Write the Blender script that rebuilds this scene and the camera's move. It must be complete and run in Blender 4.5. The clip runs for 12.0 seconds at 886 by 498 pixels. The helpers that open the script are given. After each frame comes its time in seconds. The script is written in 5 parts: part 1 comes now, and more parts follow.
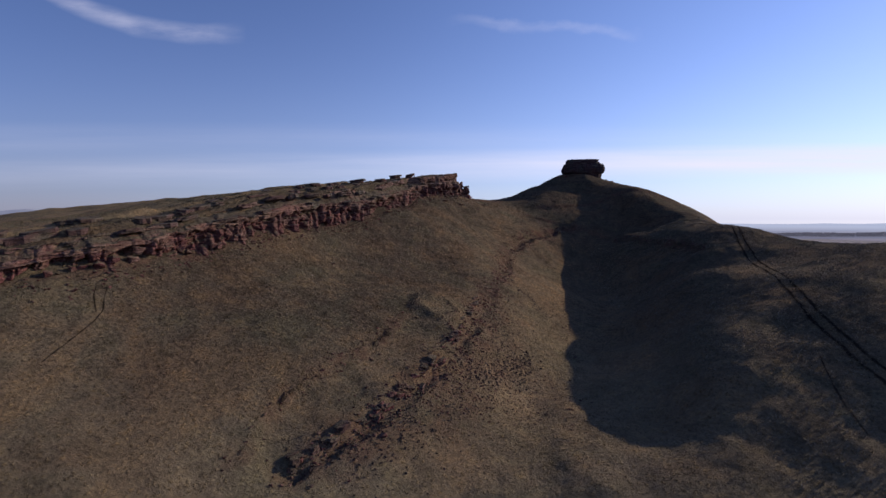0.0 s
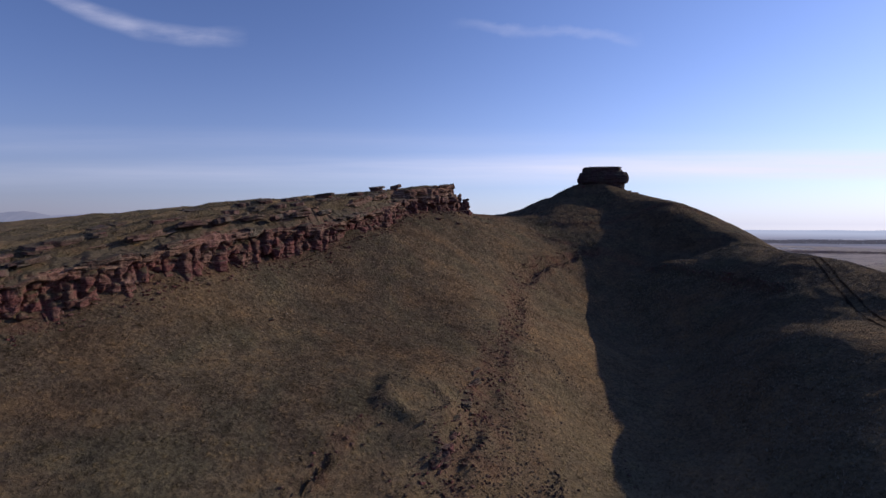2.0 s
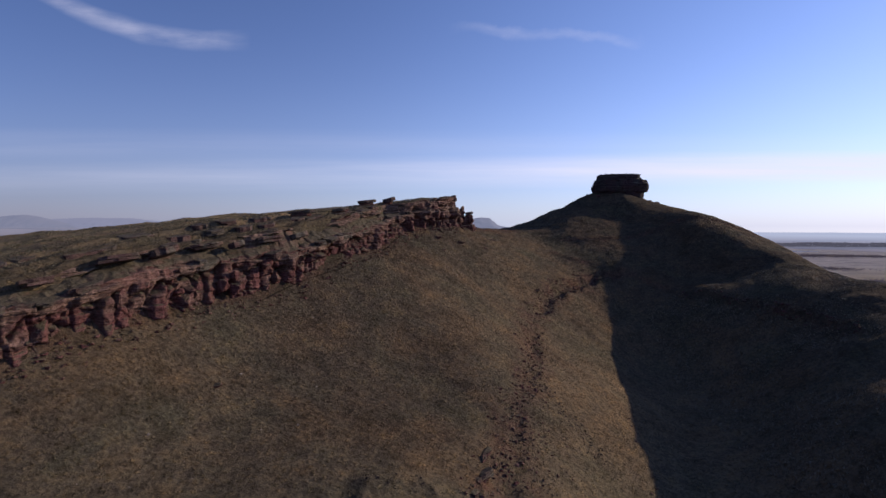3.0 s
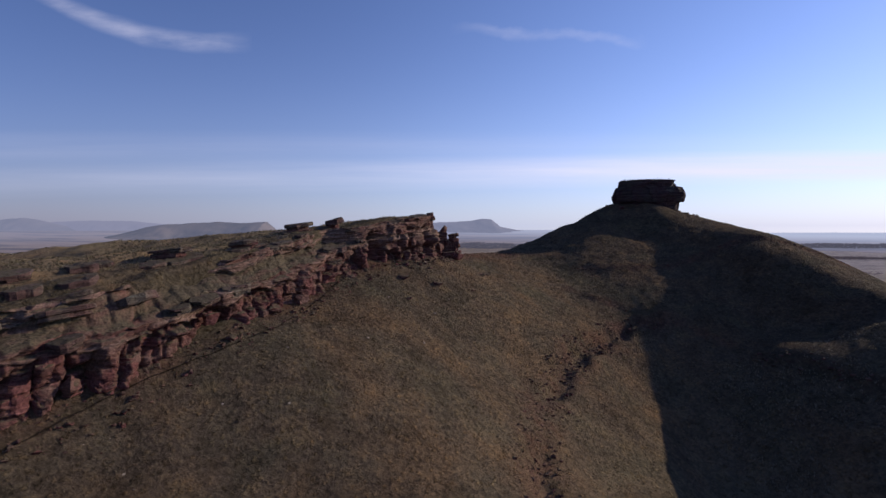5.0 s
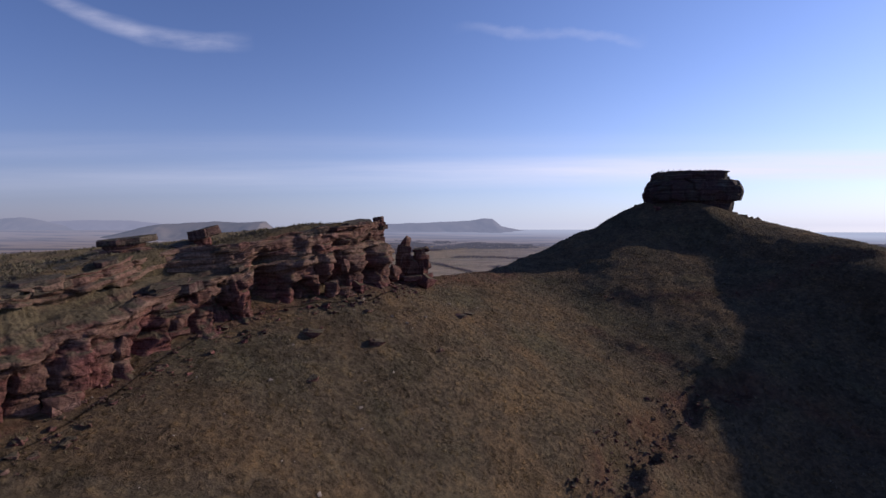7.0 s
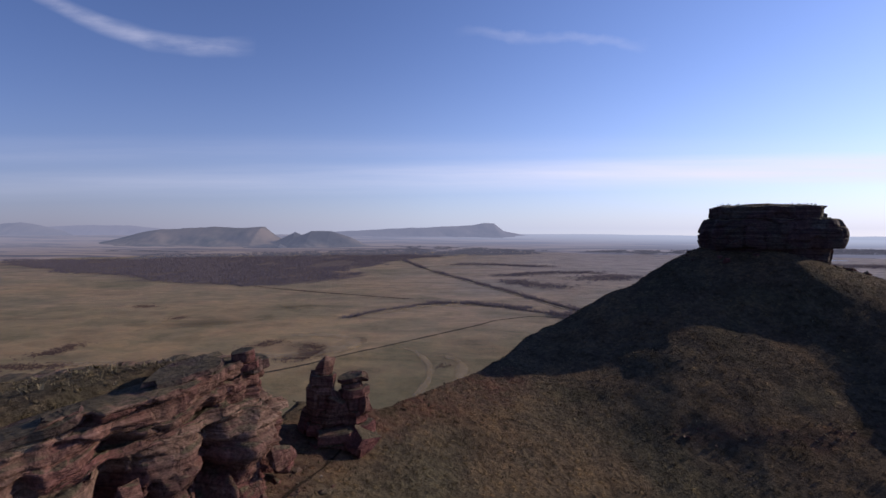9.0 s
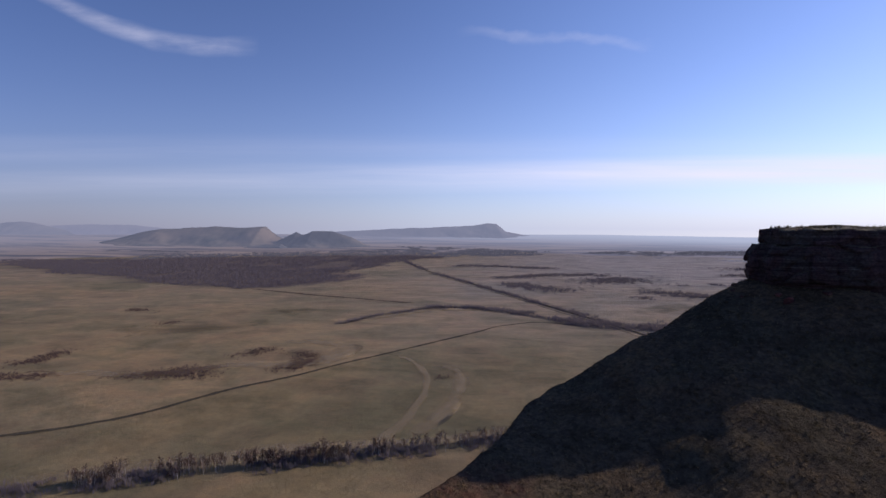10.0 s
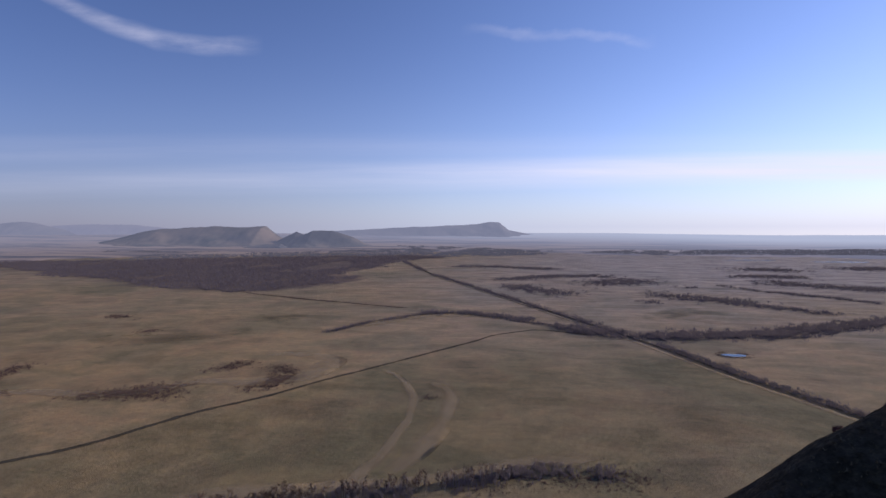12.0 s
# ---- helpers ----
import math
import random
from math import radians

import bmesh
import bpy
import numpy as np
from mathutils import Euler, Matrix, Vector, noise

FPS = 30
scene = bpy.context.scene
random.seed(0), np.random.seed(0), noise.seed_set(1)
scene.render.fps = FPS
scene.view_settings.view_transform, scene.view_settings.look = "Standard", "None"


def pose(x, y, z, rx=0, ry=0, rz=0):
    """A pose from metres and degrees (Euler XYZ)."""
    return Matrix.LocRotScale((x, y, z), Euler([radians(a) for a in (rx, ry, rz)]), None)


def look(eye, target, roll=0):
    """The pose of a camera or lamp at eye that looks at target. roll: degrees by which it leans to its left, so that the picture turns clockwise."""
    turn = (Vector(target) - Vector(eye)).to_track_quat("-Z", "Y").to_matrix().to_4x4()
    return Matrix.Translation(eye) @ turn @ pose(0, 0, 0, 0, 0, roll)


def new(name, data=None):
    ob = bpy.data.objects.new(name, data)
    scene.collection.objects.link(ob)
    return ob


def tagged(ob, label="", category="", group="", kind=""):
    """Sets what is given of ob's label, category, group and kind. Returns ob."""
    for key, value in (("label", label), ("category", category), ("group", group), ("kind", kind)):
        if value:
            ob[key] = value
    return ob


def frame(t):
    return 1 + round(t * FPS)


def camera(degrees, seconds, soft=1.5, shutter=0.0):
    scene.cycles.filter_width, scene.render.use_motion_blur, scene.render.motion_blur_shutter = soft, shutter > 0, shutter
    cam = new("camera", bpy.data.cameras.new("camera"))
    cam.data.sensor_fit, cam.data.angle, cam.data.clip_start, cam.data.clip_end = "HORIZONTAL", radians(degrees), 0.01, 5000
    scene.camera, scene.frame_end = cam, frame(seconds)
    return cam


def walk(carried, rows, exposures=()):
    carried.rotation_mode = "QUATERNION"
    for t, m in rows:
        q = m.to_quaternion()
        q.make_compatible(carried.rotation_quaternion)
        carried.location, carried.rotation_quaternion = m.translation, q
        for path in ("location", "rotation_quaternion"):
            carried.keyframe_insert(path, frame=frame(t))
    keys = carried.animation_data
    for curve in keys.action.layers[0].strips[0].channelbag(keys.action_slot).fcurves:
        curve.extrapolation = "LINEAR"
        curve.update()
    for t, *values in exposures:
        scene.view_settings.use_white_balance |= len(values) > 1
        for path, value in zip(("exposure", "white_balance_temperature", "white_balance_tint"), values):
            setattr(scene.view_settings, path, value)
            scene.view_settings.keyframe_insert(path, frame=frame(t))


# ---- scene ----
cam = camera(84.0, 12.0)
PATH = [
    (0, (8.282, 20.472, 90.739), (8.058, 22.456, 90.616), 0.0),
    (0.5, (7.224, 30.624, 92.046), (7.003, 32.608, 91.926), 0.2),
    (1, (7.16, 40.921, 93.663), (6.934, 42.905, 93.548), 0.2),
    (1.5, (7.048, 51.314, 95.086), (6.82, 53.298, 94.977), 0.2),
    (2, (6.144, 61.963, 97.036), (5.917, 63.947, 96.928), 0.3),
    (2.5, (4.887, 72.765, 99.337), (4.658, 74.749, 99.232), 0.4),
    (3, (3.911, 84.062, 101.741), (3.678, 86.046, 101.643), 0.2),
    (3.5, (3.449, 95.46, 104.403), (3.214, 97.444, 104.31), 0.2),
    (5.5, (6.335, 140.422, 108.592), (6.091, 142.404, 108.497), -0.1),
    (6, (6.881, 151.181, 108.732), (6.635, 153.163, 108.637), -0.1),
    (6.5, (7.159, 161.982, 108.891), (6.913, 163.964, 108.795), -0.1),
    (7, (7.01, 172.428, 110.074), (6.762, 174.411, 109.977), -0.0),
    (7.5, (6.832, 182.27, 112.385), (6.584, 184.253, 112.293), -0.0),
    (9.5, (7.288, 220.682, 121.996), (7.029, 222.663, 121.914), 0.0),
    (10, (7.798, 230.892, 123.898), (7.534, 232.873, 123.815), 0.1),
    (10.5, (9.028, 241.001, 125.756), (8.758, 242.981, 125.672), 0.1),
    (11, (10.697, 251.045, 126.978), (10.423, 253.024, 126.892), 0.0),
    (11.5, (12.726, 261.286, 127.997), (12.449, 263.265, 127.91), 0.0),
    (12, (14.574, 271.638, 128.536), (14.295, 273.616, 128.446), -0.1),
]
walk(cam, [(t, look(eye, target, roll)) for t, eye, target, roll in PATH])

# ---- world, sun ----
SUN_AZ, SUN_EL = 62.0, 21.2          # degrees to the right of +y, above the horizon
world = bpy.data.worlds.new("sky")
scene.world = world
world.use_nodes = True
wn, wl = world.node_tree.nodes, world.node_tree.links
wn.clear()
w_out = wn.new("ShaderNodeOutputWorld")
w_bg = wn.new("ShaderNodeBackground")
w_sky = wn.new("ShaderNodeTexSky")
w_sky.sky_type = "NISHITA"
w_sky.sun_disc = False
w_sky.sun_elevation = radians(SUN_EL)
w_sky.sun_rotation = radians(SUN_AZ)
w_sky.altitude = 900
w_sky.air_density, w_sky.dust_density, w_sky.ozone_density = 0.9, 0.15, 3.0
w_bg.inputs[1].default_value = SKY_STRENGTH = 0.105


def calc(op, a, b=None, c=None, clamp=False):
    n = wn.new("ShaderNodeMath")
    n.operation, n.use_clamp = op, clamp
    for sock, v in zip(n.inputs, (a, b, c)):
        if v is None:
            continue
        if isinstance(v, (int, float)):
            sock.default_value = v
        else:
            wl.new(v, sock)
    return n.outputs[0]


# high cirrus: across (u, to the right) and up (v) as slopes from the heading of 7.4 degrees
w_tc = wn.new("ShaderNodeTexCoord")
w_map = wn.new("ShaderNodeMapping")
w_map.inputs["Rotation"].default_value = (0, 0, radians(-7.4))
wl.new(w_tc.outputs["Generated"], w_map.inputs["Vector"])
w_sep = wn.new("ShaderNodeSeparateXYZ")
wl.new(w_map.outputs["Vector"], w_sep.inputs[0])
w_y = calc("MAXIMUM", w_sep.outputs[1], 0.05)
w_u, w_v = calc("DIVIDE", w_sep.outputs[0], w_y), calc("DIVIDE", w_sep.outputs[2], w_y)
w_comb = wn.new("ShaderNodeCombineXYZ")
wl.new(w_u, w_comb.inputs[0])
wl.new(w_v, w_comb.inputs[1])


def sky_noise(su, sv, detail, seed, rough=0.6):
    mp = wn.new("ShaderNodeMapping")
    mp.inputs["Scale"].default_value = (su, sv, 1)
    mp.inputs["Location"].default_value = (seed, seed * 0.7, 0)
    wl.new(w_comb.outputs[0], mp.inputs["Vector"])
    n = wn.new("ShaderNodeTexNoise")
    n.inputs["Scale"].default_value, n.inputs["Detail"].default_value, n.inputs["Roughness"].default_value = 1.0, detail, rough
    wl.new(mp.outputs[0], n.inputs["Vector"])
    return n.outputs[0]


def bell(v, mid, half):
    """1 at mid, falling softly to 0 at half away."""
    d = calc("DIVIDE", calc("SUBTRACT", v, mid), half)
    return calc("POWER", calc("SUBTRACT", 1.0, calc("MULTIPLY", d, d), clamp=True), 1.5)


def streak(u0, u1, mid, half, noise_out, strength):
    along = calc("MULTIPLY", calc("MULTIPLY", calc("SUBTRACT", w_u, u0), 9.0, clamp=True), calc("MULTIPLY", calc("SUBTRACT", u1, w_u), 14.0, clamp=True))
    return calc("MULTIPLY", calc("MULTIPLY", calc("MULTIPLY", along, bell(w_v, mid, half)), noise_out), strength)


wisp = calc("MULTIPLY", calc("SUBTRACT", sky_noise(7, 26, 6, 3.1), 0.25), 2.0, clamp=True)
hook = calc("ADD", w_u, 0.44)
hook_v = calc("ADD", calc("MULTIPLY", calc("MULTIPLY", hook, hook), 0.80), 0.362)
hook_v = calc("ADD", hook_v, calc("MULTIPLY", calc("SUBTRACT", sky_noise(5, 5, 3, 8.0), 0.5), 0.025))
cloud = streak(-1.0, -0.37, hook_v, 0.024, wisp, 0.36)
feather_v = calc("ADD", calc("MULTIPLY", w_u, -0.05), calc("ADD", 0.392, calc("MULTIPLY", calc("SUBTRACT", sky_noise(9, 9, 4, 5.0), 0.5), 0.05)))
cloud = calc("ADD", cloud, streak(0.02, 0.42, feather_v, 0.014, wisp, 0.2))
band_n = calc("MULTIPLY", calc("SUBTRACT", sky_noise(1.1, 22, 5, 1.0), 0.2), 1.6, clamp=True)
rise = calc("MULTIPLY", calc("ADD", w_u, 1.0), 0.5, clamp=True)
rise = calc("ADD", calc("MULTIPLY", calc("POWER", rise, 2.0), 0.8), 0.1)
band_v = calc("ADD", calc("MULTIPLY", w_u, 0.018), 0.105)
cloud = calc("ADD", cloud, calc("MULTIPLY", calc("MULTIPLY", calc("MULTIPLY", bell(w_v, band_v, 0.038), band_n), rise), 2.0))
cloud = calc("ADD", cloud, calc("MULTIPLY", calc("MULTIPLY", bell(w_v, 0.155, 0.04), band_n), 0.14))
haze = calc("MULTIPLY", calc("POWER", 2.718, calc("MULTIPLY", calc("ABSOLUTE", w_sep.outputs[2]), -9.0)), 0.85)
front = calc("GREATER_THAN", w_sep.outputs[1], 0.1)
cloud = calc("MULTIPLY", cloud, front)
w_blue = wn.new("ShaderNodeMix")
w_blue.data_type, w_blue.blend_type = "RGBA", "MULTIPLY"
w_blue.inputs[0].default_value = 1.0
w_blue.inputs[7].default_value = (1.03, 0.93, 1.2, 1)
wl.new(w_sky.outputs[0], w_blue.inputs[6])
w_air = wn.new("ShaderNodeMix")                        # pale air low down
w_air.data_type = "RGBA"
w_air.inputs[7].default_value = (4.0, 4.3, 5.9, 1)
wl.new(haze, w_air.inputs[0])
wl.new(w_blue.outputs[2], w_air.inputs[6])
w_mix = wn.new("ShaderNodeMix")
w_mix.data_type = "RGBA"
w_mix.inputs[7].default_value = (8.3, 8.0, 9.6, 1)
wl.new(calc("MINIMUM", cloud, 0.85), w_mix.inputs[0])
w_side = wn.new("ShaderNodeMix")                       # the sky is brighter towards the sun
w_side.data_type, w_side.blend_type = "RGBA", "MULTIPLY"
w_side.inputs[0].default_value = 1.0
w_glow = wn.new("ShaderNodeCombineXYZ")
for sock, mid_, slant in zip(w_glow.inputs, (1.15, 1.19, 1.19), (0.52, 0.45, 0.35)):
    wl.new(calc("ADD", mid_, calc("MULTIPLY", w_sep.outputs[0], slant)), sock)
away = calc("MULTIPLY", calc("MULTIPLY", w_sep.outputs[0], -1.6, clamp=True), calc("POWER", 2.718, calc("MULTIPLY", calc("ABSOLUTE", w_sep.outputs[2]), -7.0)))
w_dull = wn.new("ShaderNodeMix")
w_dull.data_type, w_dull.blend_type = "RGBA", "MULTIPLY"
w_dull.inputs[7].default_value = (0.8, 0.7, 0.68, 1)
wl.new(away, w_dull.inputs[0])
wl.new(w_air.outputs[2], w_dull.inputs[6])
wl.new(w_dull.outputs[2], w_side.inputs[6])
wl.new(w_glow.outputs[0], w_side.inputs[7])
wl.new(w_side.outputs[2], w_mix.inputs[6])
wl.new(w_mix.outputs[2], w_bg.inputs[0])
wl.new(w_bg.outputs[0], w_out.inputs[0])

sun_data = bpy.data.lights.new("sun", "SUN")
sun_data.energy, sun_data.angle, sun_data.color = 4.35, radians(0.6), (1.0, 0.845, 0.685)
sun = new("sun", sun_data)
sa, se = radians(SUN_AZ), radians(SUN_EL)
sun.matrix_world = look((math.sin(sa) * math.cos(se) * 300, math.cos(sa) * math.cos(se) * 300, math.sin(se) * 300), (0, 0, 0))
scene.view_settings.exposure = 0.0


# ---- materials ----
def material(name, rough=0.9):
    m = bpy.data.materials.new(name)
    m.use_nodes = True
    b = m.node_tree.nodes["Principled BSDF"]
    b.inputs["Roughness"].default_value = rough
    b.inputs["Specular IOR Level"].default_value = 0.15
    return m, m.node_tree.nodes, m.node_tree.links, b


def place_noise(nodes, links, scale, detail=6.0, rough=0.6, stretch=None, source="Object", distort=0.0):
    """A noise texture in metres: scale is in features per metre."""
    if source == "Position":
        tc = nodes.new("ShaderNodeNewGeometry")
    else:
        tc = nodes.new("ShaderNodeTexCoord")
    n = nodes.new("ShaderNodeTexNoise")
    n.inputs["Scale"].default_value = scale
    n.inputs["Detail"].default_value = detail
    n.inputs["Roughness"].default_value = rough
    n.inputs["Distortion"].default_value = distort
    if stretch:
        mp = nodes.new("ShaderNodeMapping")
        mp.inputs["Scale"].default_value = stretch
        links.new(tc.outputs[source], mp.inputs["Vector"])
        links.new(mp.outputs["Vector"], n.inputs["Vector"])
    else:
        links.new(tc.outputs[source], n.inputs["Vector"])
    return n


def ramp(nodes, links, fac, stops):
    r = nodes.new("ShaderNodeValToRGB")
    e = r.color_ramp.elements
    while len(e) < len(stops):
        e.new(0.5)
    for k, (p, c) in enumerate(stops):
        e[k].position = p
        e[k].color = (*c, 1)
    links.new(fac, r.inputs[0])
    return r


def mix(nodes, links, fac, a, b, mode="MIX"):
    m = nodes.new("ShaderNodeMix")
    m.data_type, m.blend_type = "RGBA", mode
    for sock, v in ((m.inputs[0], fac), (m.inputs[6], a), (m.inputs[7], b)):
        if isinstance(v, float):
            sock.default_value = v
        elif isinstance(v, tuple):
            sock.default_value = (*v, 1)
        else:
            links.new(v, sock)
    return m.outputs[2]


def bump(nodes, links, bsdf, height, strength, distance):
    b = nodes.new("ShaderNodeBump")
    b.inputs["Strength"].default_value, b.inputs["Distance"].default_value = strength, distance
    links.new(height, b.inputs["Height"])
    links.new(b.outputs[0], bsdf.inputs["Normal"])


def grass_ground():
    m, n, l, b = material("dry_steppe_turf", 1.0)
    b.inputs["Specular IOR Level"].default_value = 0.02
    big = place_noise(n, l, 0.012, 6, 0.65)
    mid = place_noise(n, l, 0.22, 6, 0.68)
    fine = place_noise(n, l, 1.7, 6, 0.75)
    hill = ramp(n, l, big.outputs[0], [(0.32, (0.064, 0.0495, 0.0365)), (0.5, (0.0805, 0.062, 0.045)), (0.68, (0.094, 0.0735, 0.051))])
    field = ramp(n, l, big.outputs[0], [(0.30, (0.165, 0.132, 0.086)), (0.41, (0.225, 0.168, 0.11)), (0.5, (0.255, 0.197, 0.124)), (0.58, (0.2, 0.158, 0.1)), (0.70, (0.265, 0.203, 0.132))])
    low = n.new("ShaderNodeAttribute")
    low.attribute_name = "field"
    c1 = n.new("ShaderNodeMix")
    c1.data_type = "RGBA"
    l.new(low.outputs["Fac"], c1.inputs[0])
    l.new(hill.outputs[0], c1.inputs[6])
    
    broad = place_noise(n, l, 0.0045, 5, 0.6, distort=0.6)
    lie = ramp(n, l, broad.outputs[0], [(0.36, (0.72, 0.78, 0.76)), (0.47, (0.95, 0.96, 0.94)), (0.55, (1.12, 1.06, 1.0)), (0.66, (0.86, 0.88, 0.86))])
    drift = place_noise(n, l, 0.03, 5, 0.7, stretch=(0.35, 1.0, 1.0), distort=0.8)
    blown = ramp(n, l, drift.outputs[0], [(0.36, (0.88, 0.9, 0.9)), (0.5, (1, 1, 1)), (0.62, (1.14, 1.11, 1.07))])
    grown = mix(n, l, 1.0, mix(n, l, 1.0, field.outputs[0], lie.outputs[0], "MULTIPLY"), blown.outputs[0], "MULTIPLY")
    # grey of the far air, put into the grass colour
    hazed = n.new("ShaderNodeAttribute")
    hazed.attribute_name = "hazed"
    air_grey = ramp(n, l, drift.outputs[0], [(0.35, (0.175, 0.168, 0.182)), (0.5, (0.275, 0.252, 0.262)), (0.65, (0.35, 0.32, 0.325))])
    grown = mix(n, l, hazed.outputs["Fac"], grown, air_grey.outputs[0])
    grazed = n.new("ShaderNodeAttribute")                # olive grass between the track and the hill
    grazed.attribute_name = "olive"
    grown = mix(n, l, grazed.outputs["Fac"], grown, mix(n, l, 1.0, grown, (0.7, 0.75, 0.72), "MULTIPLY"))
    litter = n.new("ShaderNodeAttribute")                # fallen leaves under the woods
    litter.attribute_name = "litter"
    grown = mix(n, l, litter.outputs["Fac"], grown, (0.105, 0.085, 0.09))
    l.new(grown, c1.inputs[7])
    c2 = ramp(n, l, mid.outputs[0], [(0.32, (0.62, 0.62, 0.58)), (0.5, (1, 1, 1)), (0.66, (1.3, 1.22, 1.05))])
    c3 = ramp(n, l, fine.outputs[0], [(0.34, (0.5, 0.5, 0.48)), (0.5, (0.97, 0.97, 0.97)), (0.66, (1.42, 1.38, 1.26))])
    grained = mix(n, l, 1.0, mix(n, l, 1.0, c1.outputs[2], c2.outputs[0], "MULTIPLY"), c3.outputs[0], "MULTIPLY")
    even = n.new("ShaderNodeMath")                       # the grass of the plain is of one height
    even.operation = "MULTIPLY"
    l.new(low.outputs["Fac"], even.inputs[0])
    even.inputs[1].default_value = 0.72
    c = grained
    soil = ramp(n, l, place_noise(n, l, 0.9, 6, 0.7).outputs[0], [(0.35, (0.045, 0.027, 0.022)), (0.5, (0.092, 0.05, 0.037)), (0.65, (0.13, 0.084, 0.058))])
    at = n.new("ShaderNodeAttribute")
    at.attribute_name = "bare"
    worn = n.new("ShaderNodeMath")
    worn.operation = "MULTIPLY_ADD"
    worn.use_clamp = True
    l.new(mid.outputs[0], worn.inputs[0])
    worn.inputs[1].default_value = 2.4
    worn.inputs[2].default_value = -0.9
    f = n.new("ShaderNodeMath")
    f.operation, f.use_clamp = "MULTIPLY", True
    l.new(at.outputs["Fac"], f.inputs[0])
    l.new(worn.outputs[0], f.inputs[1])
    f2 = n.new("ShaderNodeMath")
    f2.operation, f2.use_clamp = "MULTIPLY", True
    l.new(f.outputs[0], f2.inputs[0])
    f2.inputs[1].default_value = 1.9
    c = mix(n, l, f2.outputs[0], c, soil.outputs[0])
    # tussocks: a pale tuft in some of the cells, and some cells darker at random
    tc = n.new("ShaderNodeTexCoord")
    warp = n.new("ShaderNodeVectorMath")
    warp.operation = "MULTIPLY_ADD"
    l.new(fine.outputs["Color"], warp.inputs[0])
    warp.inputs[1].default_value = (1.3, 1.3, 1.3)
    l.new(tc.outputs["Object"], warp.inputs[2])
    tuft = n.new("ShaderNodeTexVoronoi")
    tuft.inputs["Scale"].default_value = 1.5
    l.new(warp.outputs[0], tuft.inputs["Vector"])
    sep = n.new("ShaderNodeSeparateColor")
    l.new(tuft.outputs["Color"], sep.inputs[0])
    some = ramp(n, l, sep.outputs[0], [(0.45, (0, 0, 0)), (0.8, (1, 1, 1))])
    round_ = ramp(n, l, tuft.outputs["Distance"], [(0.05, (1, 1, 1)), (0.5, (0, 0, 0))])
    clump = mix(n, l, 1.0, some.outputs[0], round_.outputs[0], "MULTIPLY")
    c = mix(n, l, clump, c, mix(n, l, 1.0, c, (1.75, 1.68, 1.48), "MULTIPLY"))
    dark_cell = ramp(n, l, sep.outputs[1], [(0.55, (1, 1, 1)), (0.9, (0.68, 0.68, 0.7))])
    c = mix(n, l, 0.9, c, mix(n, l, 1.0, c, dark_cell.outputs[0], "MULTIPLY"))
    patch = ramp(n, l, place_noise(n, l, 0.07, 5, 0.62, distort=0.5).outputs[0], [(0.36, (0.86, 0.95, 0.93)), (0.5, (1, 1, 1)), (0.62, (1.12, 1.02, 0.94))])
    c = mix(n, l, 1.0, c, patch.outputs[0], "MULTIPLY")
    c = mix(n, l, even.outputs[0], c, c1.outputs[2])
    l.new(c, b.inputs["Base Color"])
    high = n.new("ShaderNodeMath")
    high.operation = "MULTIPLY_ADD"
    l.new(clump, high.inputs[0])
    high.inputs[1].default_value = 0.7
    l.new(fine.outputs[0], high.inputs[2])
    bump(n, l, b, high.outputs[0], 1.0, 0.36)
    return m


